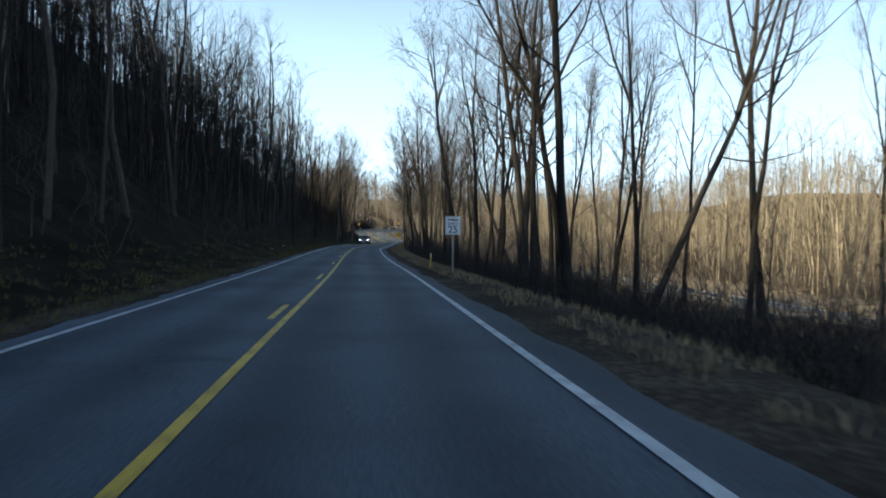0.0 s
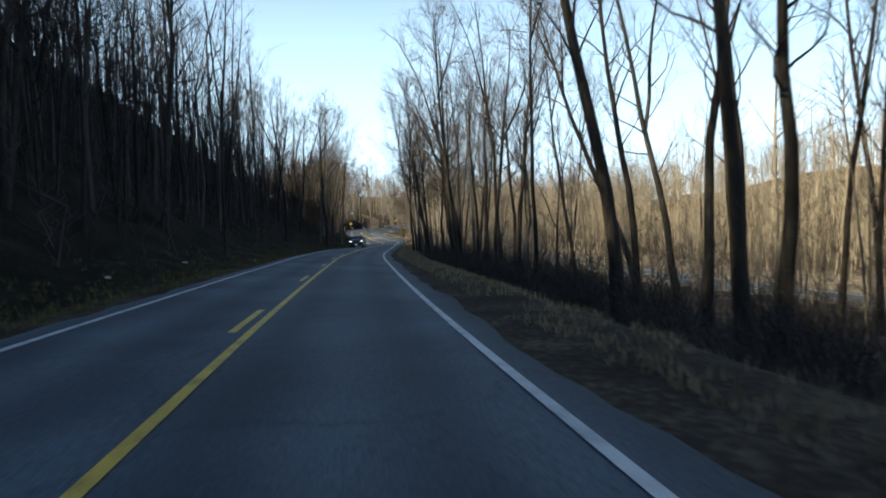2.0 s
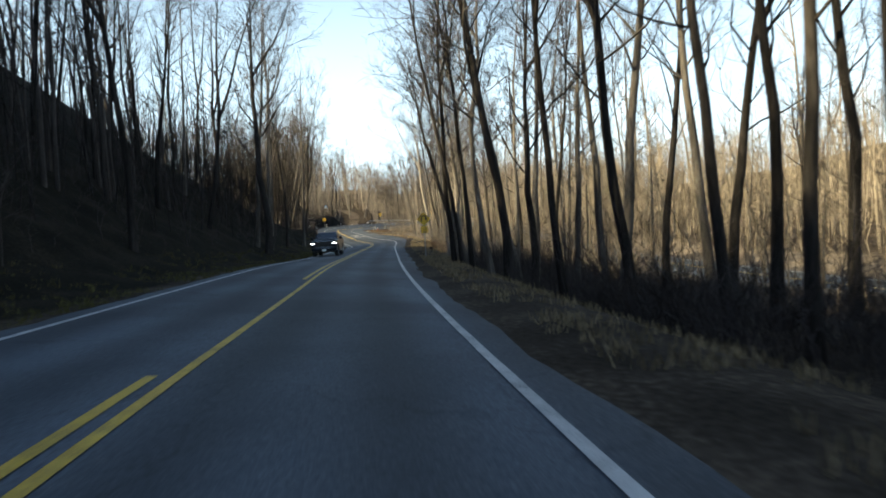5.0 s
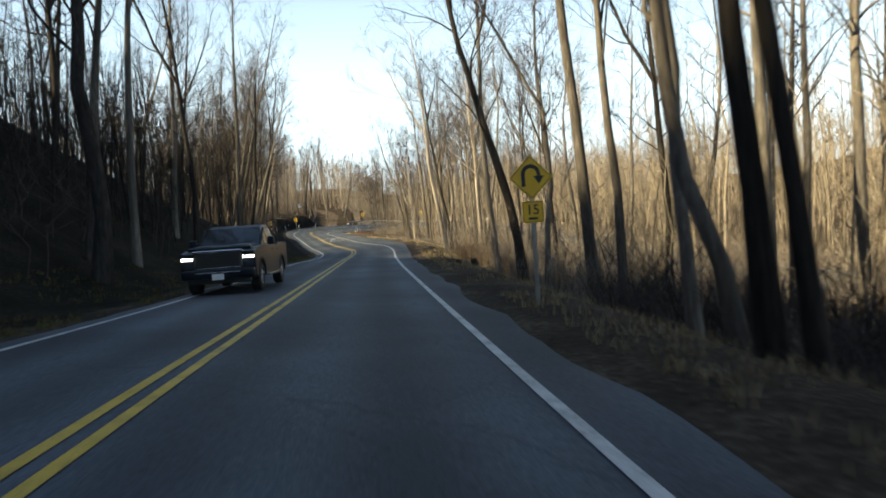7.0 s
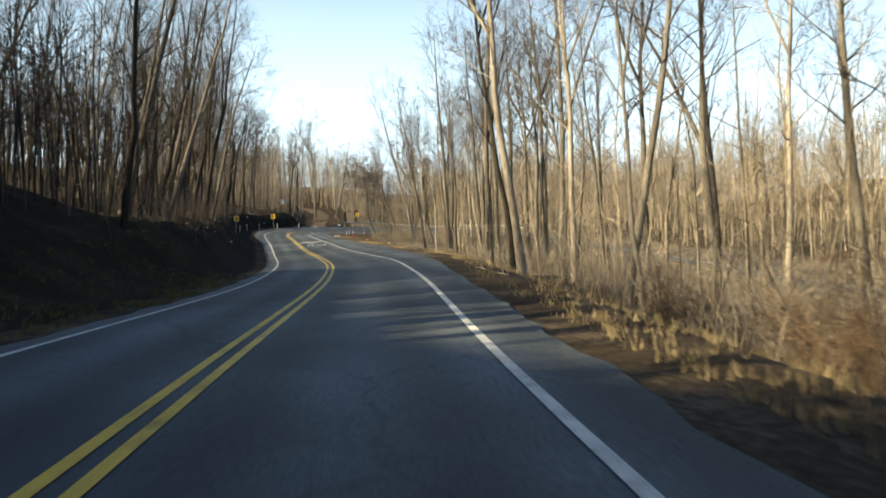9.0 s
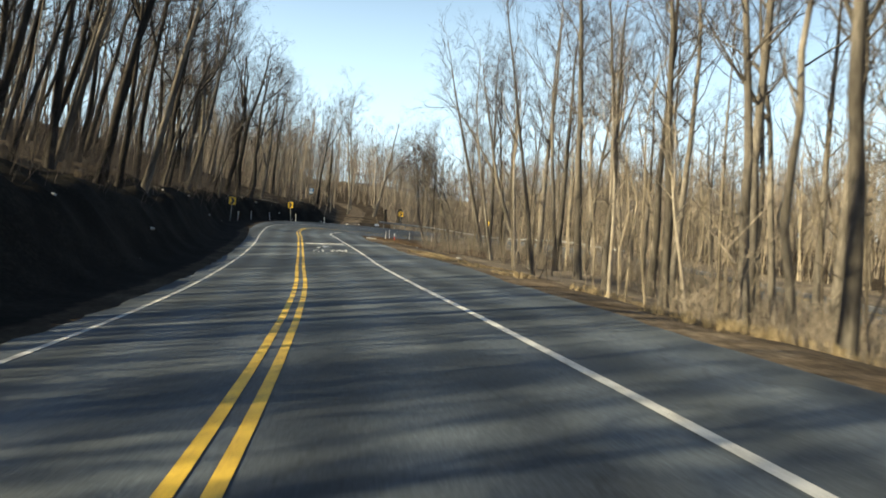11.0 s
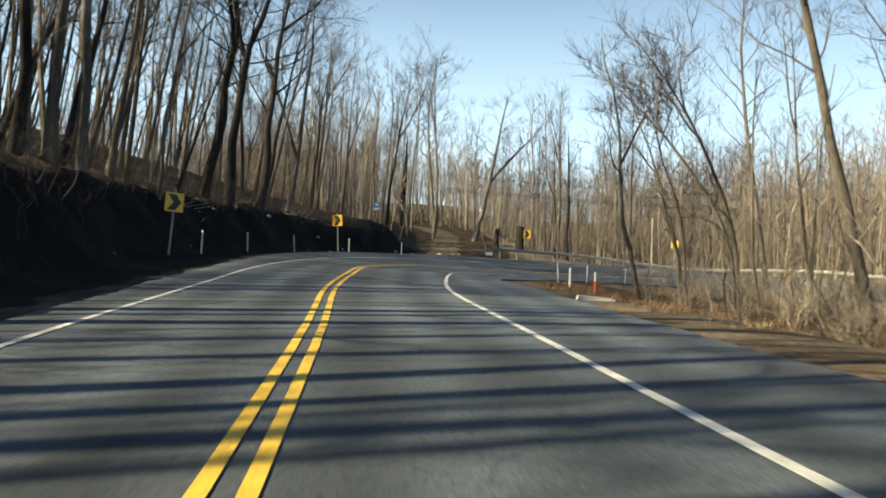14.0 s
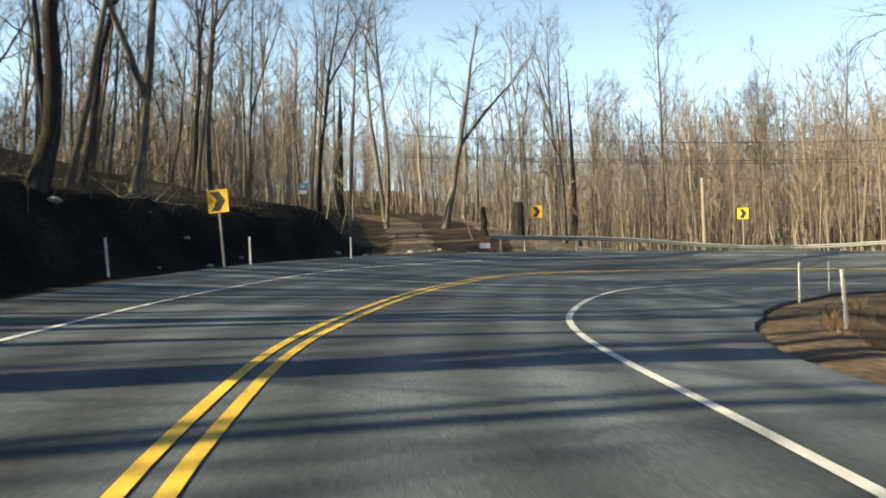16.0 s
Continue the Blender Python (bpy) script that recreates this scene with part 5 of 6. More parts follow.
def u_post(h, parent, mat=POST_STEEL, w=0.06):
    bm = bmesh.new()
    box((w, 0.006, h), (0, 0.012, h / 2 - 0.3), 0, bm)
    for s in (-1, 1):
        box((0.006, 0.03, h), (s * w / 2, 0.024, h / 2 - 0.3), 0, bm)
        box((0.02, 0.006, h), (s * (w / 2 + 0.01), 0.038, h / 2 - 0.3), 0, bm)
    return part("post", bm, mat, parent, "galvanised channel post")


def bolts(parent, zs):
    for z in zs:
        bm = bmesh.new()
        bmesh.ops.create_cone(bm, segments=8, radius1=0.012, radius2=0.01, depth=0.012, cap_ends=True, matrix=Matrix.Translation((0, -0.010, z)) @ Matrix.Rotation(radians(90), 4, "X"))
        part("bolt", bm, SIGN_BACK, parent)


def bar(parent, w, h, at, mat=SIGN_BLACK):
    return part("text_bar", box((w, 0.002, h), at), mat, parent)


def speed_sign(x, y):
    z = ground_z(x, y)
    s = root("speed_limit_sign", (x, y, z), "white rectangular speed sign reading SPEED 25 on a steel post", "road sign", turn=-4)
    u_post(2.75, s)
    zc = 2.02 - z
    sheet = part("sign_plate", plate(0.74, 0.88, at=(0, -0.004, zc)), SIGN_WHITE, s, "white reflective plate")
    part("border", outline(0.70, 0.84, 0.018, 0.035, at=(0, -0.0075, zc)), SIGN_BLACK, sheet)
    for i in range(7):
        bar(sheet, 0.045, 0.115, (-0.21 + 0.07 * i, -0.0065, zc + 0.27))
    flat_text("SPEED", 0.19, SIGN_BLACK, sheet, (0, -0.0085, zc + 0.07))
    flat_text("25", 0.46, SIGN_BLACK, sheet, (0, -0.0085, zc - 0.2))
    bolts(s, (zc + 0.36, zc - 0.38))


def hairpin_sign(x, y):
    z = ground_z(x, y)
    s = root("hairpin_warning_sign", (x, y, z), "yellow diamond hairpin warning sign above a 15 speed plate", "road sign", turn=-3)
    u_post(3.4 + (2.3 - z - 2.5), s)
    zc = 2.42 - z
    d = part("diamond_plate", plate(0.68, 0.68, radius=0.05, tilt=45, at=(0, -0.004, zc)), SIGN_YELLOW, s, "yellow diamond plate")
    part("border", outline(0.64, 0.64, 0.016, 0.045, 45, (0, -0.0075, zc)), SIGN_BLACK, d)
    bm = bmesh.new()
    path = [(-0.17, -0.19), (-0.17, 0.05)] + arc(0.0, 0.07, 0.17, 0.17, 180, 0, 12) + [(0.17, 0.02)]
    for q in strip_2d(path, 0.085):
        bm.faces.new([bm.verts.new((p.x, -0.008, p.y + zc)) for p in q])
    bm.faces.new([bm.verts.new((px, -0.0085, pz + zc)) for px, pz in ((0.05, 0.03), (0.29, 0.03), (0.17, -0.14))])
    part("turn_arrow", bm, SIGN_BLACK, d, "black hooked arrow")
    pz = 1.69 - z
    p = part("speed_plate", plate(0.46, 0.46, radius=0.035, at=(0, -0.004, pz)), SIGN_YELLOW, s, "yellow square advisory plate")
    part("border", outline(0.43, 0.43, 0.012, 0.03, at=(0, -0.0075, pz)), SIGN_BLACK, p)
    flat_text("15", 0.3, SIGN_BLACK, p, (0, -0.0085, pz + 0.04))
    bar(p, 0.2, 0.05, (0, -0.0065, pz - 0.14))
    bolts(s, (zc + 0.3, zc - 0.3, pz + 0.17))


def chevron_proto():
    s = new("chevron_sign")
    tagged(s, "yellow bend marker with a black arrowhead on a steel post", "road sign", "chevron markers round the bend")
    u_post(3.4, s)
    zc = 2.45
    p = part("sign_plate", plate(0.8, 0.88, at=(0, -0.004, zc)), SIGN_YELLOW, s, "bright yellow plate")
    bm = bmesh.new()
    for up in (1, -1):
        bm.faces.new([bm.verts.new((a, -0.0078, zc + up * b)) for a, b in ((-0.3, 0.37), (0.05, 0.37), (0.3, 0.0), (-0.04, 0.0))])
    bmesh.ops.recalc_face_normals(bm, faces=bm.faces)
    part("chevron", bm, SIGN_BLACK, p, "black arrowhead")
    bolts(s, (zc + 0.4, zc - 0.4))
    return s


def delineator_proto(name, mat, h, label, group):
    s = new(name)
    tagged(s, label, "marker post", group)
    bm = bmesh.new()
    box((0.075, 0.018, h + 0.2), (0, 0, h / 2 - 0.1), 0.006, bm)
    part("post", bm, mat, s)
    part("reflector", box((0.06, 0.004, 0.12), (0, -0.0125, h - 0.12), 0.001), SIGN_WHITE, s, "pale reflector")
    return s


speed_sign(3.85, 31.9)
hairpin_sign(5.66, 141.4)
chev = chevron_proto()
for x, y, zc, turn, lean in ((-10.2, 283.4, 6.48, 26, 3), (-5.2, 305.4, 7.72, -12, -4), (13.0, 327.6, 8.8, -12, 0), (30.6, 330, 8.45, -28, 1)):
    copy_thing(chev, Matrix.Translation((x, y, zc - 2.45)) @ Matrix.Rotation(radians(turn), 4, "Z") @ Matrix.Rotation(radians(lean), 4, "Y"))
take_away(chev)
white_post = delineator_proto("marker_post", PLASTIC, 1.2, "slim white plastic marker post with a reflector", "white marker posts")
for x, y, turn, lean in ((-9.95, 287.2, -10, 1), (-9.4, 294.3, -8, -2), (-7.7, 300.6, -6, -4), (-4.7, 308.6, 0, -1), (-0.5, 313.9, 0, 0), (-13.4, 232.4, 0, 2),
                         (9.4, 291.3, 10, -3), (12.5, 297.2, 20, 3), (16.2, 300.9, 20, 2), (8.6, 284.5, 0, 0)):
    copy_thing(white_post, Matrix.Translation((x, y, ground_z(x, y))) @ Matrix.Rotation(radians(turn), 4, "Z") @ Matrix.Rotation(radians(lean), 4, "Y"))
take_away(white_post)
yellow_post = delineator_proto("marker_post", POST_YELLOW, 0.85, "yellow flexible marker post on the verge", "")
yellow_post.matrix_basis = pose(3.15, 36.2, ground_z(3.15, 36.2), 0, 3, 0)
red_post = root("marker_post", (9.65, 283.8, ground_z(9.65, 283.8) + 0.06), "marker post, orange-red below and white above", "marker post")
part("lower_sleeve", box((0.10, 0.022, 0.9), (0, 0, 0.35), 0.006), RED_PLASTIC, red_post, "orange-red sleeve")
part("post", box((0.085, 0.016, 0.45), (0, 0, 1.0), 0.004), PLASTIC, red_post, "white top")


def blue_sign(x, y):
    z = ground_z(x, y)
    s = root("blue_sign", (x, y, z), "small blue sign on a post beside the driveway", "road sign")
    u_post(2.6, s)
    p = part("sign_plate", plate(1.05, 1.2, at=(0, -0.004, 1.85)), SIGN_BLUE, s, "blue plate")
    part("white_panel", plate(0.8, 0.35, at=(0, -0.012, 1.55)), SIGN_WHITE, p)
    for i in range(3):
        bar(p, 0.5, 0.06, (0, -0.0075, 2.3 - 0.13 * i), SIGN_WHITE)


blue_sign(-5.6, 352)


# ---- guardrail ----
RAIL = [(8.9, 324.9), (13, 327.2), (17.3, 328.3), (24, 328.8), (31, 327.6), (38, 323.6), (44.5, 316.5), (48.5, 306)]


def guardrail():
    line = catmull(np.array([[(x, y, 0)] * 3 for x, y in RAIL], float), 0.95)[:, 0]
    g = root("guardrail", (RAIL[0][0], RAIL[0][1], ground_z(*RAIL[0])), "galvanised steel guardrail round the outside of the bend", "guardrail")
    inv = g.matrix_basis.inverted()
    prof = [(0.0, 0.155), (0.03, 0.145), (0.075, 0.09), (0.08, 0.065), (0.01, 0.02), (0.0, 0.0), (0.01, -0.02), (0.08, -0.065), (0.075, -0.09), (0.03, -0.145), (0.0, -0.155)]
    verts, faces = [], []
    zs = [ground_z(p[0], p[1]) for p in line]
    zs = np.convolve(np.pad(zs, 4, "edge"), np.ones(9) / 9, "valid") + np.linspace(0.6, -0.2, len(zs))
    for i, p in enumerate(line):
        a, b = line[max(0, i - 1)], line[min(len(line) - 1, i + 1)]
        d = (b - a) / np.linalg.norm(b - a)
        r = np.array((d[1], -d[0], 0))
        for o, z in prof:
            q = inv @ Vector((p[0] + r[0] * o, p[1] + r[1] * o, zs[i] + 0.62 + z))
            verts.append(tuple(q))
        for o, z in reversed(prof):
            q = inv @ Vector((p[0] + r[0] * (o - 0.004), p[1] + r[1] * (o - 0.004), zs[i] + 0.62 + z))
            verts.append(tuple(q))
    n, w = len(line), 2 * len(prof)
    for i in range(n - 1):
        for k in range(w):
            faces.append((i * w + k, i * w + (k + 1) % w, (i + 1) * w + (k + 1) % w, (i + 1) * w + k))
    faces += [tuple(range(w)), tuple(range((n - 1) * w, n * w))]
    mesh_object("rail_beam", verts, faces, STEEL, g, "corrugated steel beam")
    post_me = None
    for i in range(1, n, 2):
        if post_me is None:
            bm = bmesh.new()
            box((0.10, 0.012, 1.9), (0, 0.075, -0.17), 0, bm)
            box((0.10, 0.012, 1.9), (0, -0.075, -0.17), 0, bm)
            box((0.010, 0.14, 1.9), (0, 0, -0.17), 0, bm)
            box((0.14, 0.12, 0.34), (0, -0.14, 0.62), 0.01, bm)
            post_me = part("rail_post", bm, POST_STEEL, g).data
            ob = [o for o in g.children if o.data == post_me][0]
        else:
            ob = new("rail_post", post_me)
            ob.parent = g
        a, b = line[i - 1], line[min(n - 1, i + 1)]
        ang = math.degrees(math.atan2(b[1] - a[1], b[0] - a[0]))
        d = (b - a) / np.linalg.norm(b - a)
        ob.matrix_basis = inv @ pose(line[i][0] - d[1] * 0.2, line[i][1] + d[0] * 0.2, zs[i], 0, 0, ang)
    bm = box((0.75, 0.02, 0.36), (-0.35, -0.06, 0.62), 0.008)
    part("end_piece", bm, SIGN_WHITE, g, "pale flared end piece")


guardrail()


# ---- dead stumps, utility pole and wires ----
def stump(x, y, h, r, label):
    rng_s = random.Random(int(x * 10))
    v, f = [], []
    pts = [(rng_s.uniform(-0.05, 0.05), rng_s.uniform(-0.05, 0.05), h * i / 6 - 0.2) for i in range(7)]
    tube(v, f, pts, [r * (1.4, 1.12, 1.0, 0.97, 0.95, 0.96, 0.8)[i] for i in range(7)], 10)
    v = [(a + 0.04 * noise.noise((a * 3, b * 3, c)), b + 0.04 * noise.noise((b * 3, c, a)), c + (0.18 * noise.noise((a * 9, b * 9, 0)) if c > h * 0.8 else 0)) for a, b, c in v]
    ob = mesh_object("tree_stump", v, f, BARK_DARK_SHADE)
    ob.matrix_basis = pose(x, y, ground_z(x, y))
    return tagged(ob, label, "tree stump", "stumps behind the guardrail")


stump(13.1, 333.7, 3.1, 0.5, "thick dark broken stump behind the guardrail")
stump(10.4, 334.6, 2.6, 0.28, "dark broken stump beside the driveway")
stump(8.5, 160.4, 0.55, 0.16, "low dark stump on the verge")
stump(7.9, 161.4, 0.35, 0.12, "low dark stump on the verge")


def utility_pole(x, y, h):
    z = ground_z(x, y)
    p = root("utility_pole", (x, y, z), "weathered wooden utility pole behind the guardrail", "utility pole")
    v, f = [], []
    tube(v, f, [(0, 0, -0.5), (0, 0, h * 0.5), (0, 0, h)], [0.2, 0.17, 0.13], 12)
    mesh_object("pole", v, f, POLE_WOOD, p, smooth=True)
    part("collar", box((0.3, 0.3, 0.12), (0, 0, h - 0.5), 0.02), POST_STEEL, p)
    return z


utility_pole(29.2, 333.5, 7.0)


def wire(a, b, sag, label):
    v, f = [], []
    pts = [(a[0] + (b[0] - a[0]) * t, a[1] + (b[1] - a[1]) * t, a[2] + (b[2] - a[2]) * t - sag * 4 * t * (1 - t)) for t in np.linspace(0, 1, 15)]
    tube(v, f, pts, [0.03] * 15, 4)
    ob = mesh_object("overhead_wire", v, f, TRIM)
    return tagged(ob, label, "wire", "overhead wires")


for z, dy in ((17.0, 0.0), (15.3, 0.0), (15.0, -0.3)):
    wire((4, 340 + dy, z), (62, 336 + dy, z - 1.3), 0.7, "dark overhead wire strung through the trees")


# ---- stones, a slab and fallen wood ----
def stone(x, y, s, rng_s):
    bm = bmesh.new()
    bmesh.ops.create_icosphere(bm, subdivisions=2, radius=1)
    k = rng_s.uniform(0, 50)
    for v in bm.verts:
        v.co *= 1 + 0.35 * noise.noise(v.co * 1.3 + Vector((k, 0, 0)))
        v.co.z *= 0.6
    me = bpy.data.meshes.new("rock")
    bm.to_mesh(me)
    bm.free()
    me.materials.append(STONE)
    ob = new("rock", me)
    ob.matrix_basis = pose(x, y, ground_z(x, y) + s * 0.25, 0, 0, rng_s.uniform(0, 360)) @ Matrix.Diagonal((s * rng_s.uniform(0.8, 1.5), s, s, 1))
    return tagged(ob, "pale grey weathered rock lying at the road edge", "rock", "rocks at the road edge")


rs = random.Random(4)
for i in range(14):
    t = i / 13
    stone(-1.0 + 11 * t + rs.uniform(-0.6, 0.6), 319.8 + 5.5 * t + rs.uniform(-0.3, 0.5), rs.uniform(0.1, 0.28), rs)
for i in range(12):
    stone(12 + 30 * i / 12 + rs.uniform(-1, 1), float(np.interp(12 + 30 * i / 12, (12, 17, 28, 38, 44), (326.3, 327.2, 326.8, 321, 314))) + rs.uniform(0, 0.5), rs.uniform(0.08, 0.2), rs)
for x, y, s in ((-9.2, 73.5, 0.14), (-7.4, 83.8, 0.1), (4.6, 84.2, 0.1), (5.9, 50, 0.1), (-8.8, 62, 0.12), (-10.2, 303.0, 0.2), (-6.0, 306.8, 0.16), (10.6, 262, 0.15), (12.3, 247, 0.22)):
    stone(x, y, s, rs)
for i in range(18):
    y = rs.uniform(214, 318)
    xl = at_y(LEFT_EDGE, y, 0) if y < 266 else float(np.interp(y, (266, 278, 289, 296, 303, 311, 319), (-5.4, -6.3, -6.9, -6.4, -5.1, -2.8, 0.4)))
    stone(xl - rs.uniform(2.2, 6.0), y, rs.uniform(0.05, 0.16), rs)
slab = mesh_object("concrete_slab", *(lambda v, f: (v, f))([(-0.75, -0.35, -0.1), (0.7, -0.4, -0.1), (0.8, 0.35, -0.1), (-0.65, 0.4, -0.1), (-0.7, -0.3, 0.12), (0.66, -0.36, 0.1), (0.76, 0.3, 0.13), (-0.6, 0.36, 0.14)],
                   [(4, 5, 6, 7), (0, 1, 5, 4), (1, 2, 6, 5), (2, 3, 7, 6), (3, 0, 4, 7)]), CONCRETE)
slab.matrix_basis = pose(6.55, 271.6, ground_z(6.55, 271.6) + 0.01, 2, 3, 8) @ Matrix.Diagonal((0.75, 0.75, 0.75, 1))
tagged(slab, "broken pale concrete slab at the edge of the pull-off", "slab")


def fallen(x, y, length, r, turn, tilt, seed):
    q = random.Random(seed)
    v, f = [], []
    pts = [(length * (i / 6 - 0.5), q.uniform(-0.1, 0.1), q.uniform(-0.05, 0.05)) for i in range(7)]
    tube(v, f, pts, [r * (1 - 0.1 * i) for i in range(7)], 6)
    for k in range(4):
        p = Vector(pts[1 + k])
        d = Vector((q.uniform(0.2, 1), q.uniform(-1, 1), q.uniform(0.2, 1))).normalized()
        tube(v, f, [p, p + d * 0.5, p + d * q.uniform(0.8, 1.5)], [r * 0.4, r * 0.25, 0.01], 4)
    ob = mesh_object("fallen_branch", v, f, BARK_PALE)
    z = ground_z(x, y)
    ob.matrix_basis = pose(x, y, z + r * 0.7, 0, tilt, turn)
    return tagged(ob, "fallen bare branch lying on the ground", "branch", "fallen branches")


for i, a in enumerate(((14.5, 176, 3.0, 0.06, 40, -18), (9.8, 186, 2.2, 0.05, 120, -10), (-12.5, 306, 2.6, 0.07, 10, 5), (-9.5, 312, 3.0, 0.08, 20, 8), (-12.5, 292, 2.0, 0.05, 60, 10), (17.5, 247, 2.0, 0.05, 80, -4),
                       (44, 318.5, 2.2, 0.07, -30, -5), (14, 283, 2.0, 0.04, 30, -15), (-11.8, 300, 2.4, 0.05, 100, 4), (-10.0, 309, 1.8, 0.05, 140, 6))):
    fallen(*a, seed=60 + i)


# ---- the oncoming pickup ----
def pickup(x, y, z, turn):
    car = root("pickup_truck", (x, y, z), "dark full-size pickup truck with lit headlights in the oncoming lane", "pickup truck", turn=turn)
    W = 2.0
    # lower body from side profile: nose at y = 0, tail at y = 5.8
    def prism(profile, w, bevel=0.03, taper=0.0):
        bm = bmesh.new()
        sides = []
        for s in (-1, 1):
            sides.append([bm.verts.new((s * (w / 2 - taper * max(0, pz - 1.15)), py, pz)) for py, pz in profile])
        bm.faces.new(sides[0])
        bm.faces.new(list(reversed(sides[1])))
        n = len(profile)
        for i in range(n):
            bm.faces.new((sides[0][i], sides[1][i], sides[1][(i + 1) % n], sides[0][(i + 1) % n]))
        bmesh.ops.recalc_face_normals(bm, faces=bm.faces)
        if bevel:
            bmesh.ops.bevel(bm, geom=list(bm.edges), offset=bevel, segments=2, affect="EDGES", profile=0.6)
        return bm
    def wheel_arch(cy, a0=180, a1=0):
        return [(cy + 0.52 * math.cos(radians(a)), 0.42 + 0.5 * math.sin(radians(a))) for a in np.linspace(a0, a1, 9)]
    low = [(0.14, 0.5)] + wheel_arch(0.98) + wheel_arch(4.55) + [(5.75, 0.55), (5.78, 1.32), (3.9, 1.34), (3.88, 1.3), (1.75, 1.3), (1.55, 1.31), (0.42, 1.24), (0.16, 1.16), (0.1, 0.95)]
    part("body", prism(low, W, 0.045), PAINT, car, "glossy dark blue-black paint")
    hood = box((1.72, 1.4, 0.1), (0, 0.98, 1.29), 0.045, rot=Matrix.Rotation(radians(2.5), 4, "X"))
    for s in (-1, 1):
        box((0.5, 1.2, 0.05), (s * 0.5, 1.0, 1.335), 0.022, hood, Matrix.Rotation(radians(2.5), 4, "X"))
    part("hood", hood, PAINT, car, "tall hood with two raised ribs")
    cab = [(1.58, 1.28), (2.3, 1.82), (2.62, 1.93), (3.5, 1.93), (3.82, 1.8), (3.98, 1.28)]
    part("cab", prism(cab, 1.9, 0.05, 0.26), PAINT, car)
    for s in (-1, 1):
        part("roof_pillar", box((0.06, 0.05, 0.84), (s * 0.86, 1.95, 1.56), 0.015, rot=Matrix.Rotation(radians(-52), 4, "X")), PAINT, car)
        for cy in (0.98, 4.55):
            bm = bmesh.new()
            for a in np.linspace(8, 172, 13):
                box((0.06, 0.16, 0.055), (s * 0.995, cy + 0.545 * math.cos(radians(a)), 0.42 + 0.525 * math.sin(radians(a))), 0.012, bm, Matrix.Rotation(radians(a - 90), 4, "X"))
            part("wheel_arch_trim", bm, TRIM, car, "black wheel arch trim")
    def pane(name, pts, label=""):
        bm = bmesh.new()
        bm.faces.new([bm.verts.new(p) for p in pts])
        ext = bmesh.ops.extrude_face_region(bm, geom=list(bm.faces))["geom"]
        bmesh.ops.translate(bm, vec=(0, 0, -0.006), verts=[e for e in ext if isinstance(e, bmesh.types.BMVert)])
        bmesh.ops.recalc_face_normals(bm, faces=bm.faces)
        return part(name, bm, GLASS, car, label)
    pane("windshield", [(-0.86, 1.56, 1.31), (0.86, 1.56, 1.31), (0.74, 2.28, 1.85), (-0.74, 2.28, 1.85)], "dark raked windscreen")
    for s in (-1, 1):
        def side(py, pz):
            return (s * (0.957 - 0.26 * max(0, pz - 1.15)), py, pz)
        pane("side_window", [side(1.95, 1.36), side(2.75, 1.36), side(2.75, 1.83), side(2.46, 1.81)], "dark front side window")
        pane("side_window", [side(2.85, 1.36), side(3.72, 1.36), side(3.6, 1.81), side(2.85, 1.83)], "dark rear side window")
        for dy in (2.72, 3.72):
            part("door_handle", box((0.03, 0.2, 0.035), (s * 1.012, dy, 1.16), 0.008), CHROME, car, "chrome door handle")
        m = part("mirror", box((0.22, 0.12, 0.26), (s * 1.13, 1.9, 1.42), 0.05), PAINT, car)
        part("mirror_glass", box((0.15, 0.006, 0.18), (s * 1.13, 1.964, 1.42), 0.002), CHROME, m)
        hl = part("headlight", box((0.34, 0.12, 0.2), (s * 0.82, 0.1, 1.08), 0.03), GLASS, car, "clear headlight")
        part("lamp_strip", box((0.3, 0.02, 0.05), (s * 0.82, 0.032, 1.01), 0.008), LAMP, hl, "lit lamp strip")
        part("turn_lens", box((0.05, 0.1, 0.12), (s * 0.968, 0.14, 1.1), 0.02), AMBER, hl, "amber lens")
        part("running_board", box((0.16, 2.0, 0.06), (s * 0.99, 2.75, 0.42), 0.02), CHROME, car, "bright side step")
        part("bed_rail", box((0.08, 1.85, 0.05), (s * 0.95, 4.86, 1.345), 0.015), TRIM, car)
        for cy in (0.98, 4.55):
            bm = bmesh.new()
            ring = [(0.13, 0.26), (0.145, 0.36), (0.11, 0.405), (-0.11, 0.405), (-0.145, 0.36), (-0.13, 0.26)]
            n = 24
            vs = [[bm.verts.new((s * 0.86 + ox, cy + rr * math.cos(2 * math.pi * k / n), 0.405 + rr * math.sin(2 * math.pi * k / n))) for ox, rr in ring] for k in range(n)]
            for k in range(n):
                for j in range(6):
                    bm.faces.new((vs[k][j], vs[(k + 1) % n][j], vs[(k + 1) % n][(j + 1) % 6], vs[k][(j + 1) % 6]))
            bmesh.ops.recalc_face_normals(bm, faces=bm.faces)
            wheel = part("wheel", bm, RUBBER, car, "black tyre")
            rim = bmesh.new()
            bmesh.ops.create_cone(rim, segments=24, radius1=0.262, radius2=0.24, depth=0.2, cap_ends=True, matrix=Matrix.Translation((s * 0.88, cy, 0.405)) @ Matrix.Rotation(radians(90 * s), 4, "Y"))
            rim_ob = part("rim", rim, TRIM, wheel, "dark rim")
            for k in range(6):
                part("spoke", box((0.03, 0.06, 0.22), (0, 0, 0.13), 0.01, rot=None), CHROME, rim_ob).matrix_basis = Matrix.Translation((s * 0.985, cy, 0.405)) @ Matrix.Rotation(radians(60 * k), 4, "X")
    g = part("grille", box((1.28, 0.08, 0.44), (0, 0.09, 0.96), 0.03), TRIM, car, "dark grille")
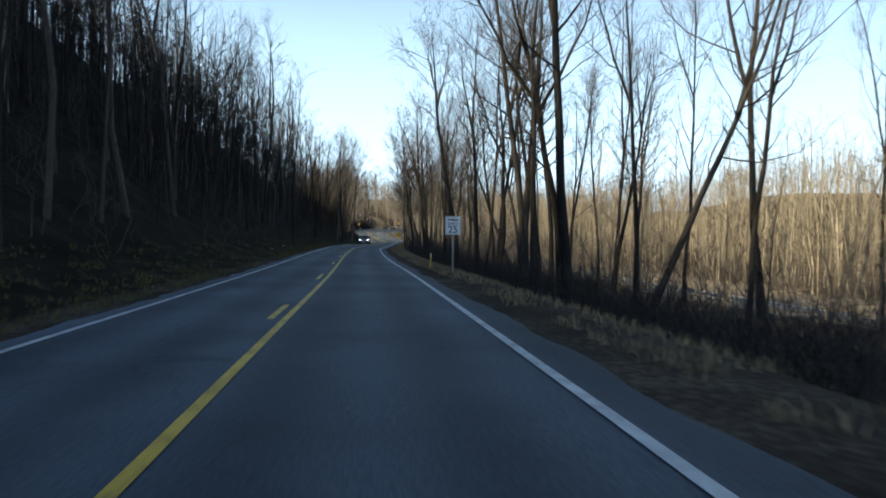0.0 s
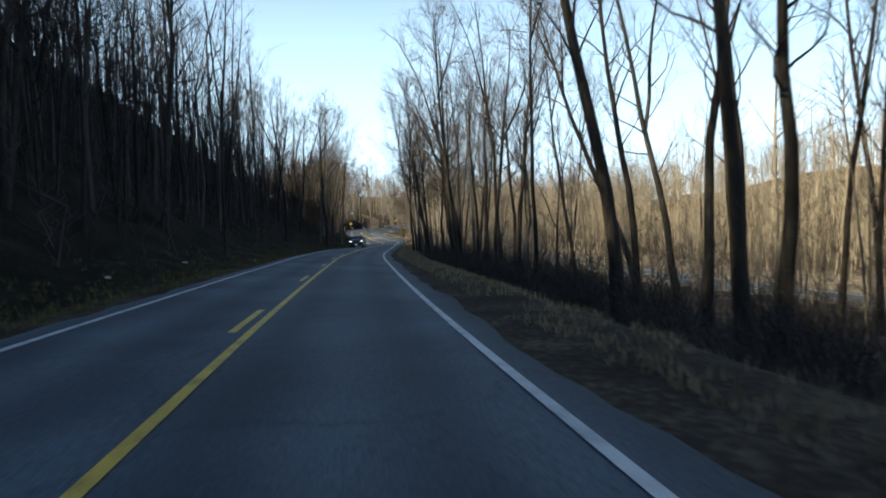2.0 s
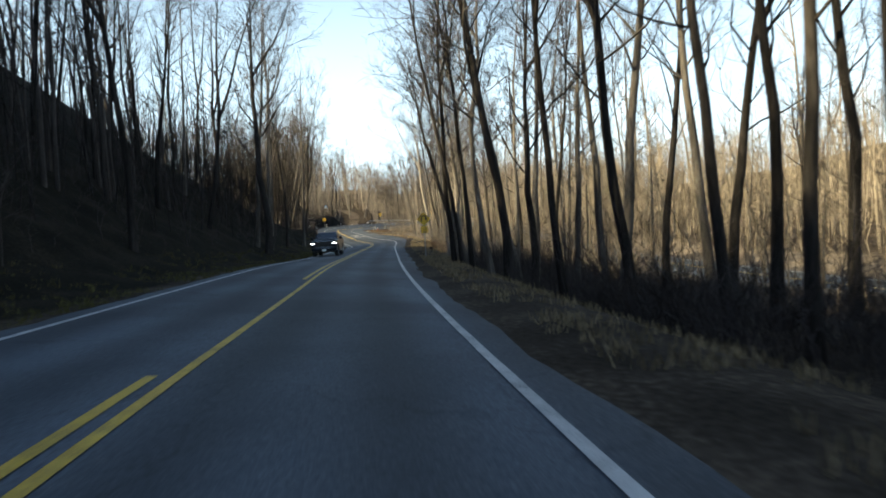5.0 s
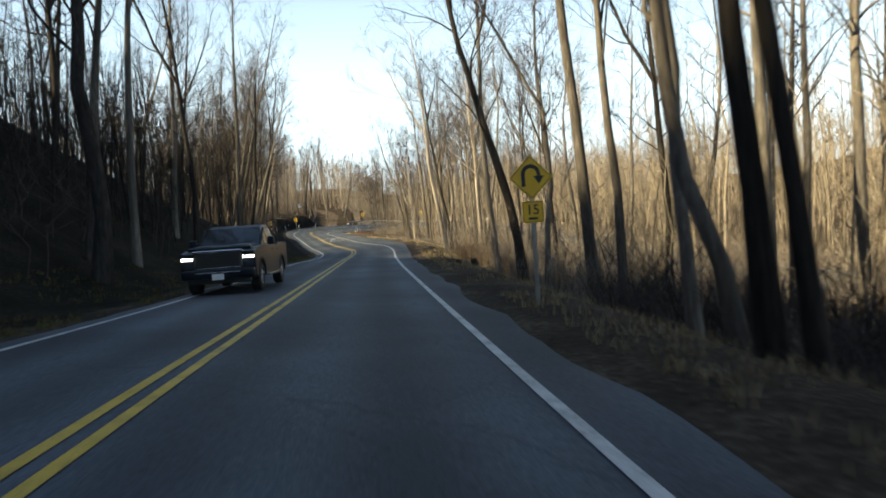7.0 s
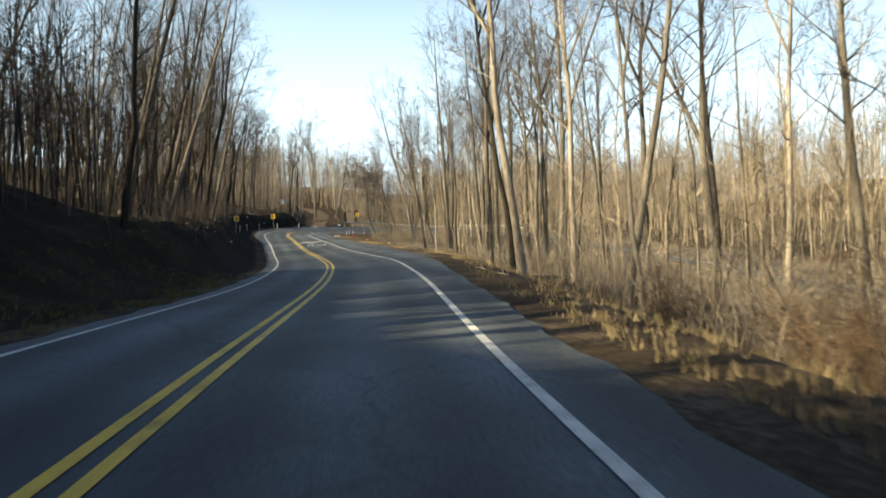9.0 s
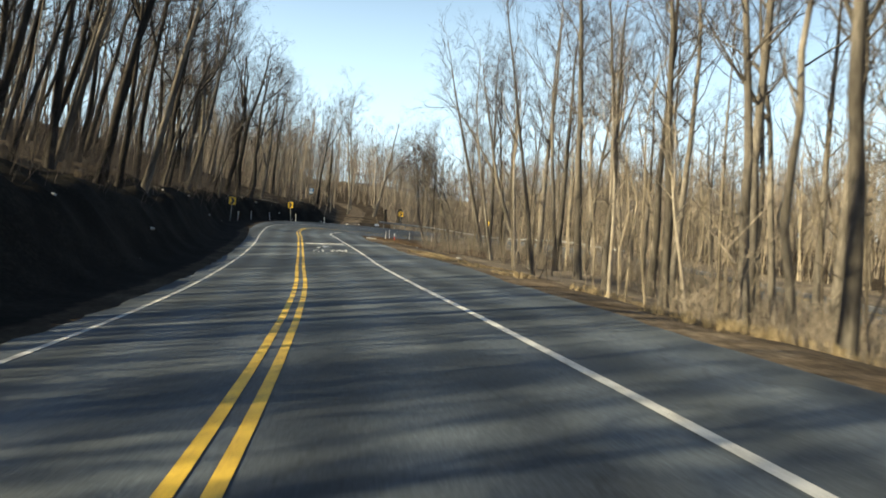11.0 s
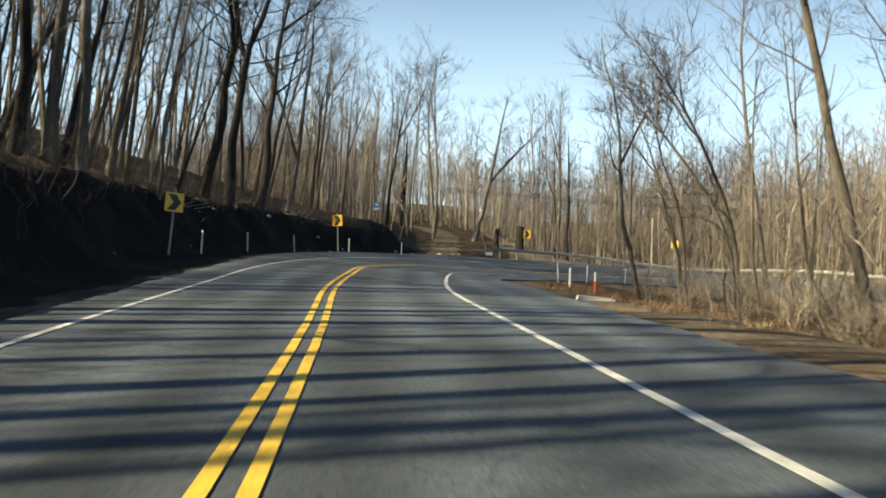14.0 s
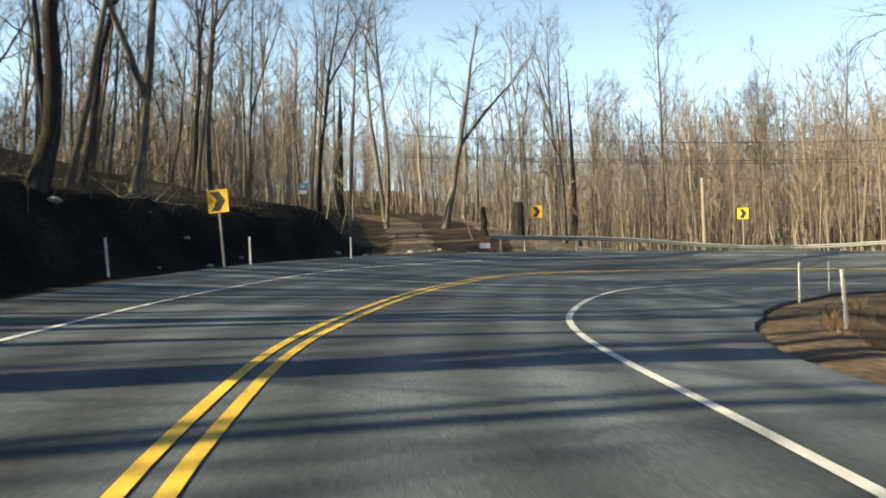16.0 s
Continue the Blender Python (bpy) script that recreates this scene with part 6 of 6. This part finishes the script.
    part("grille_bar", box((1.34, 0.06, 0.07), (0, 0.05, 1.19), 0.02), CHROME, g, "bright upper bar")
    part("grille_bar", box((1.2, 0.03, 0.025), (0, 0.045, 0.74), 0.008), CHROME, g)
    for i in range(4):
        part("grille_slat", box((1.18, 0.02, 0.02), (0, 0.046, 0.81 + 0.085 * i), 0.004), TRIM, g)
    part("front_bumper", box((1.96, 0.22, 0.26), (0, 0.06, 0.58), 0.06), PAINT, car)
    part("bumper_strip", box((1.2, 0.03, 0.03), (0, -0.055, 0.62), 0.008), CHROME, car, "thin bright bumper strip")
    part("number_plate", box((0.32, 0.012, 0.16), (0, -0.06, 0.5), 0.004), SIGN_WHITE, car, "pale blank plate")
    part("air_dam", box((1.7, 0.1, 0.16), (0, 0.16, 0.39), 0.03), TRIM, car)
    part("rear_bumper", box((1.9, 0.18, 0.2), (0, 5.82, 0.6), 0.04), CHROME, car)
    part("tailgate", box((1.7, 0.08, 0.66), (0, 5.76, 0.98), 0.02), PAINT, car)
    for s in (-1, 1):
        part("tail_light", box((0.14, 0.06, 0.46), (s * 0.9, 5.77, 1.05), 0.02), RED_PLASTIC, car, "red tail light")


pickup(-1.62, 146.7, on_road(-1.45, 149.6, 0.0), -5.5)


# ---- low shrubs on the corner and the verge ----
def shrub(x, y, h, spread, mat, label, seed):
    q = random.Random(seed)
    v, f = [], []
    for k in range(46):
        a, el = q.uniform(0, 6.28), q.uniform(0.55, 1.5)
        d = Vector((math.cos(a) * math.cos(el) * spread, math.sin(a) * math.cos(el) * spread, math.sin(el))).normalized()
        L = h * q.uniform(0.5, 1.1)
        p = Vector((q.gauss(0, 0.16) * spread, q.gauss(0, 0.16) * spread, -0.03))
        m = p + d * L * 0.5 + Vector((q.gauss(0, 0.05), q.gauss(0, 0.05), 0))
        e = m + (d + Vector((q.gauss(0, 0.3), q.gauss(0, 0.3), 0))).normalized() * L * 0.5
        tube(v, f, [p, m, e], [0.008, 0.006, 0.003], 3)
        for w in range(7):
            s = m.lerp(e, q.random())
            spike(v, f, s, s + Vector((q.gauss(0, 0.2), q.gauss(0, 0.2), q.uniform(0, 0.25))) * h * 0.6, 0.006)
    ob = mesh_object("shrub", v, f, mat)
    ob.matrix_basis = pose(x, y, ground_z(x, y), 0, 0, q.uniform(0, 360))
    return tagged(ob, label, "shrub", "low shrubs")


for i, (x, y, h, w) in enumerate(((10.2, 288.0, 0.75, 1.5), (11.3, 289.4, 0.6, 1.5), (9.6, 286.6, 0.5, 1.3), (12.6, 287.6, 0.7, 1.4), (11.6, 285.6, 0.55, 1.4), (13.6, 290.6, 0.7, 1.3))):
    shrub(x, y, h, w, RUSSET_STALKS, "low russet leafless shrub beside the marker posts", 700 + i)
for i, (x, y, h, w) in enumerate(((12.2, 268.5, 0.9, 1.2), (14.6, 272, 1.2, 1.2), (13.4, 262.5, 0.8, 1.3), (15.8, 277.5, 1.3, 1.2), (11.9, 257.5, 0.7, 1.3))):
    shrub(x, y, h, w, BRUSH, "tangled tan leafless shrub at the pull-off edge", 720 + i)
for i, (x, y, h, w) in enumerate(((10.2, 169.5, 1.7, 1.0), (11.4, 172, 2.2, 1.0), (12.3, 168, 1.9, 1.0), (10.9, 176, 1.6, 1.1), (13.5, 174, 2.3, 1.0))):
    shrub(x, y, h, w, RUSSET_STALKS, "tall reddish leafless shrub in the sunlit hollow", 740 + i)
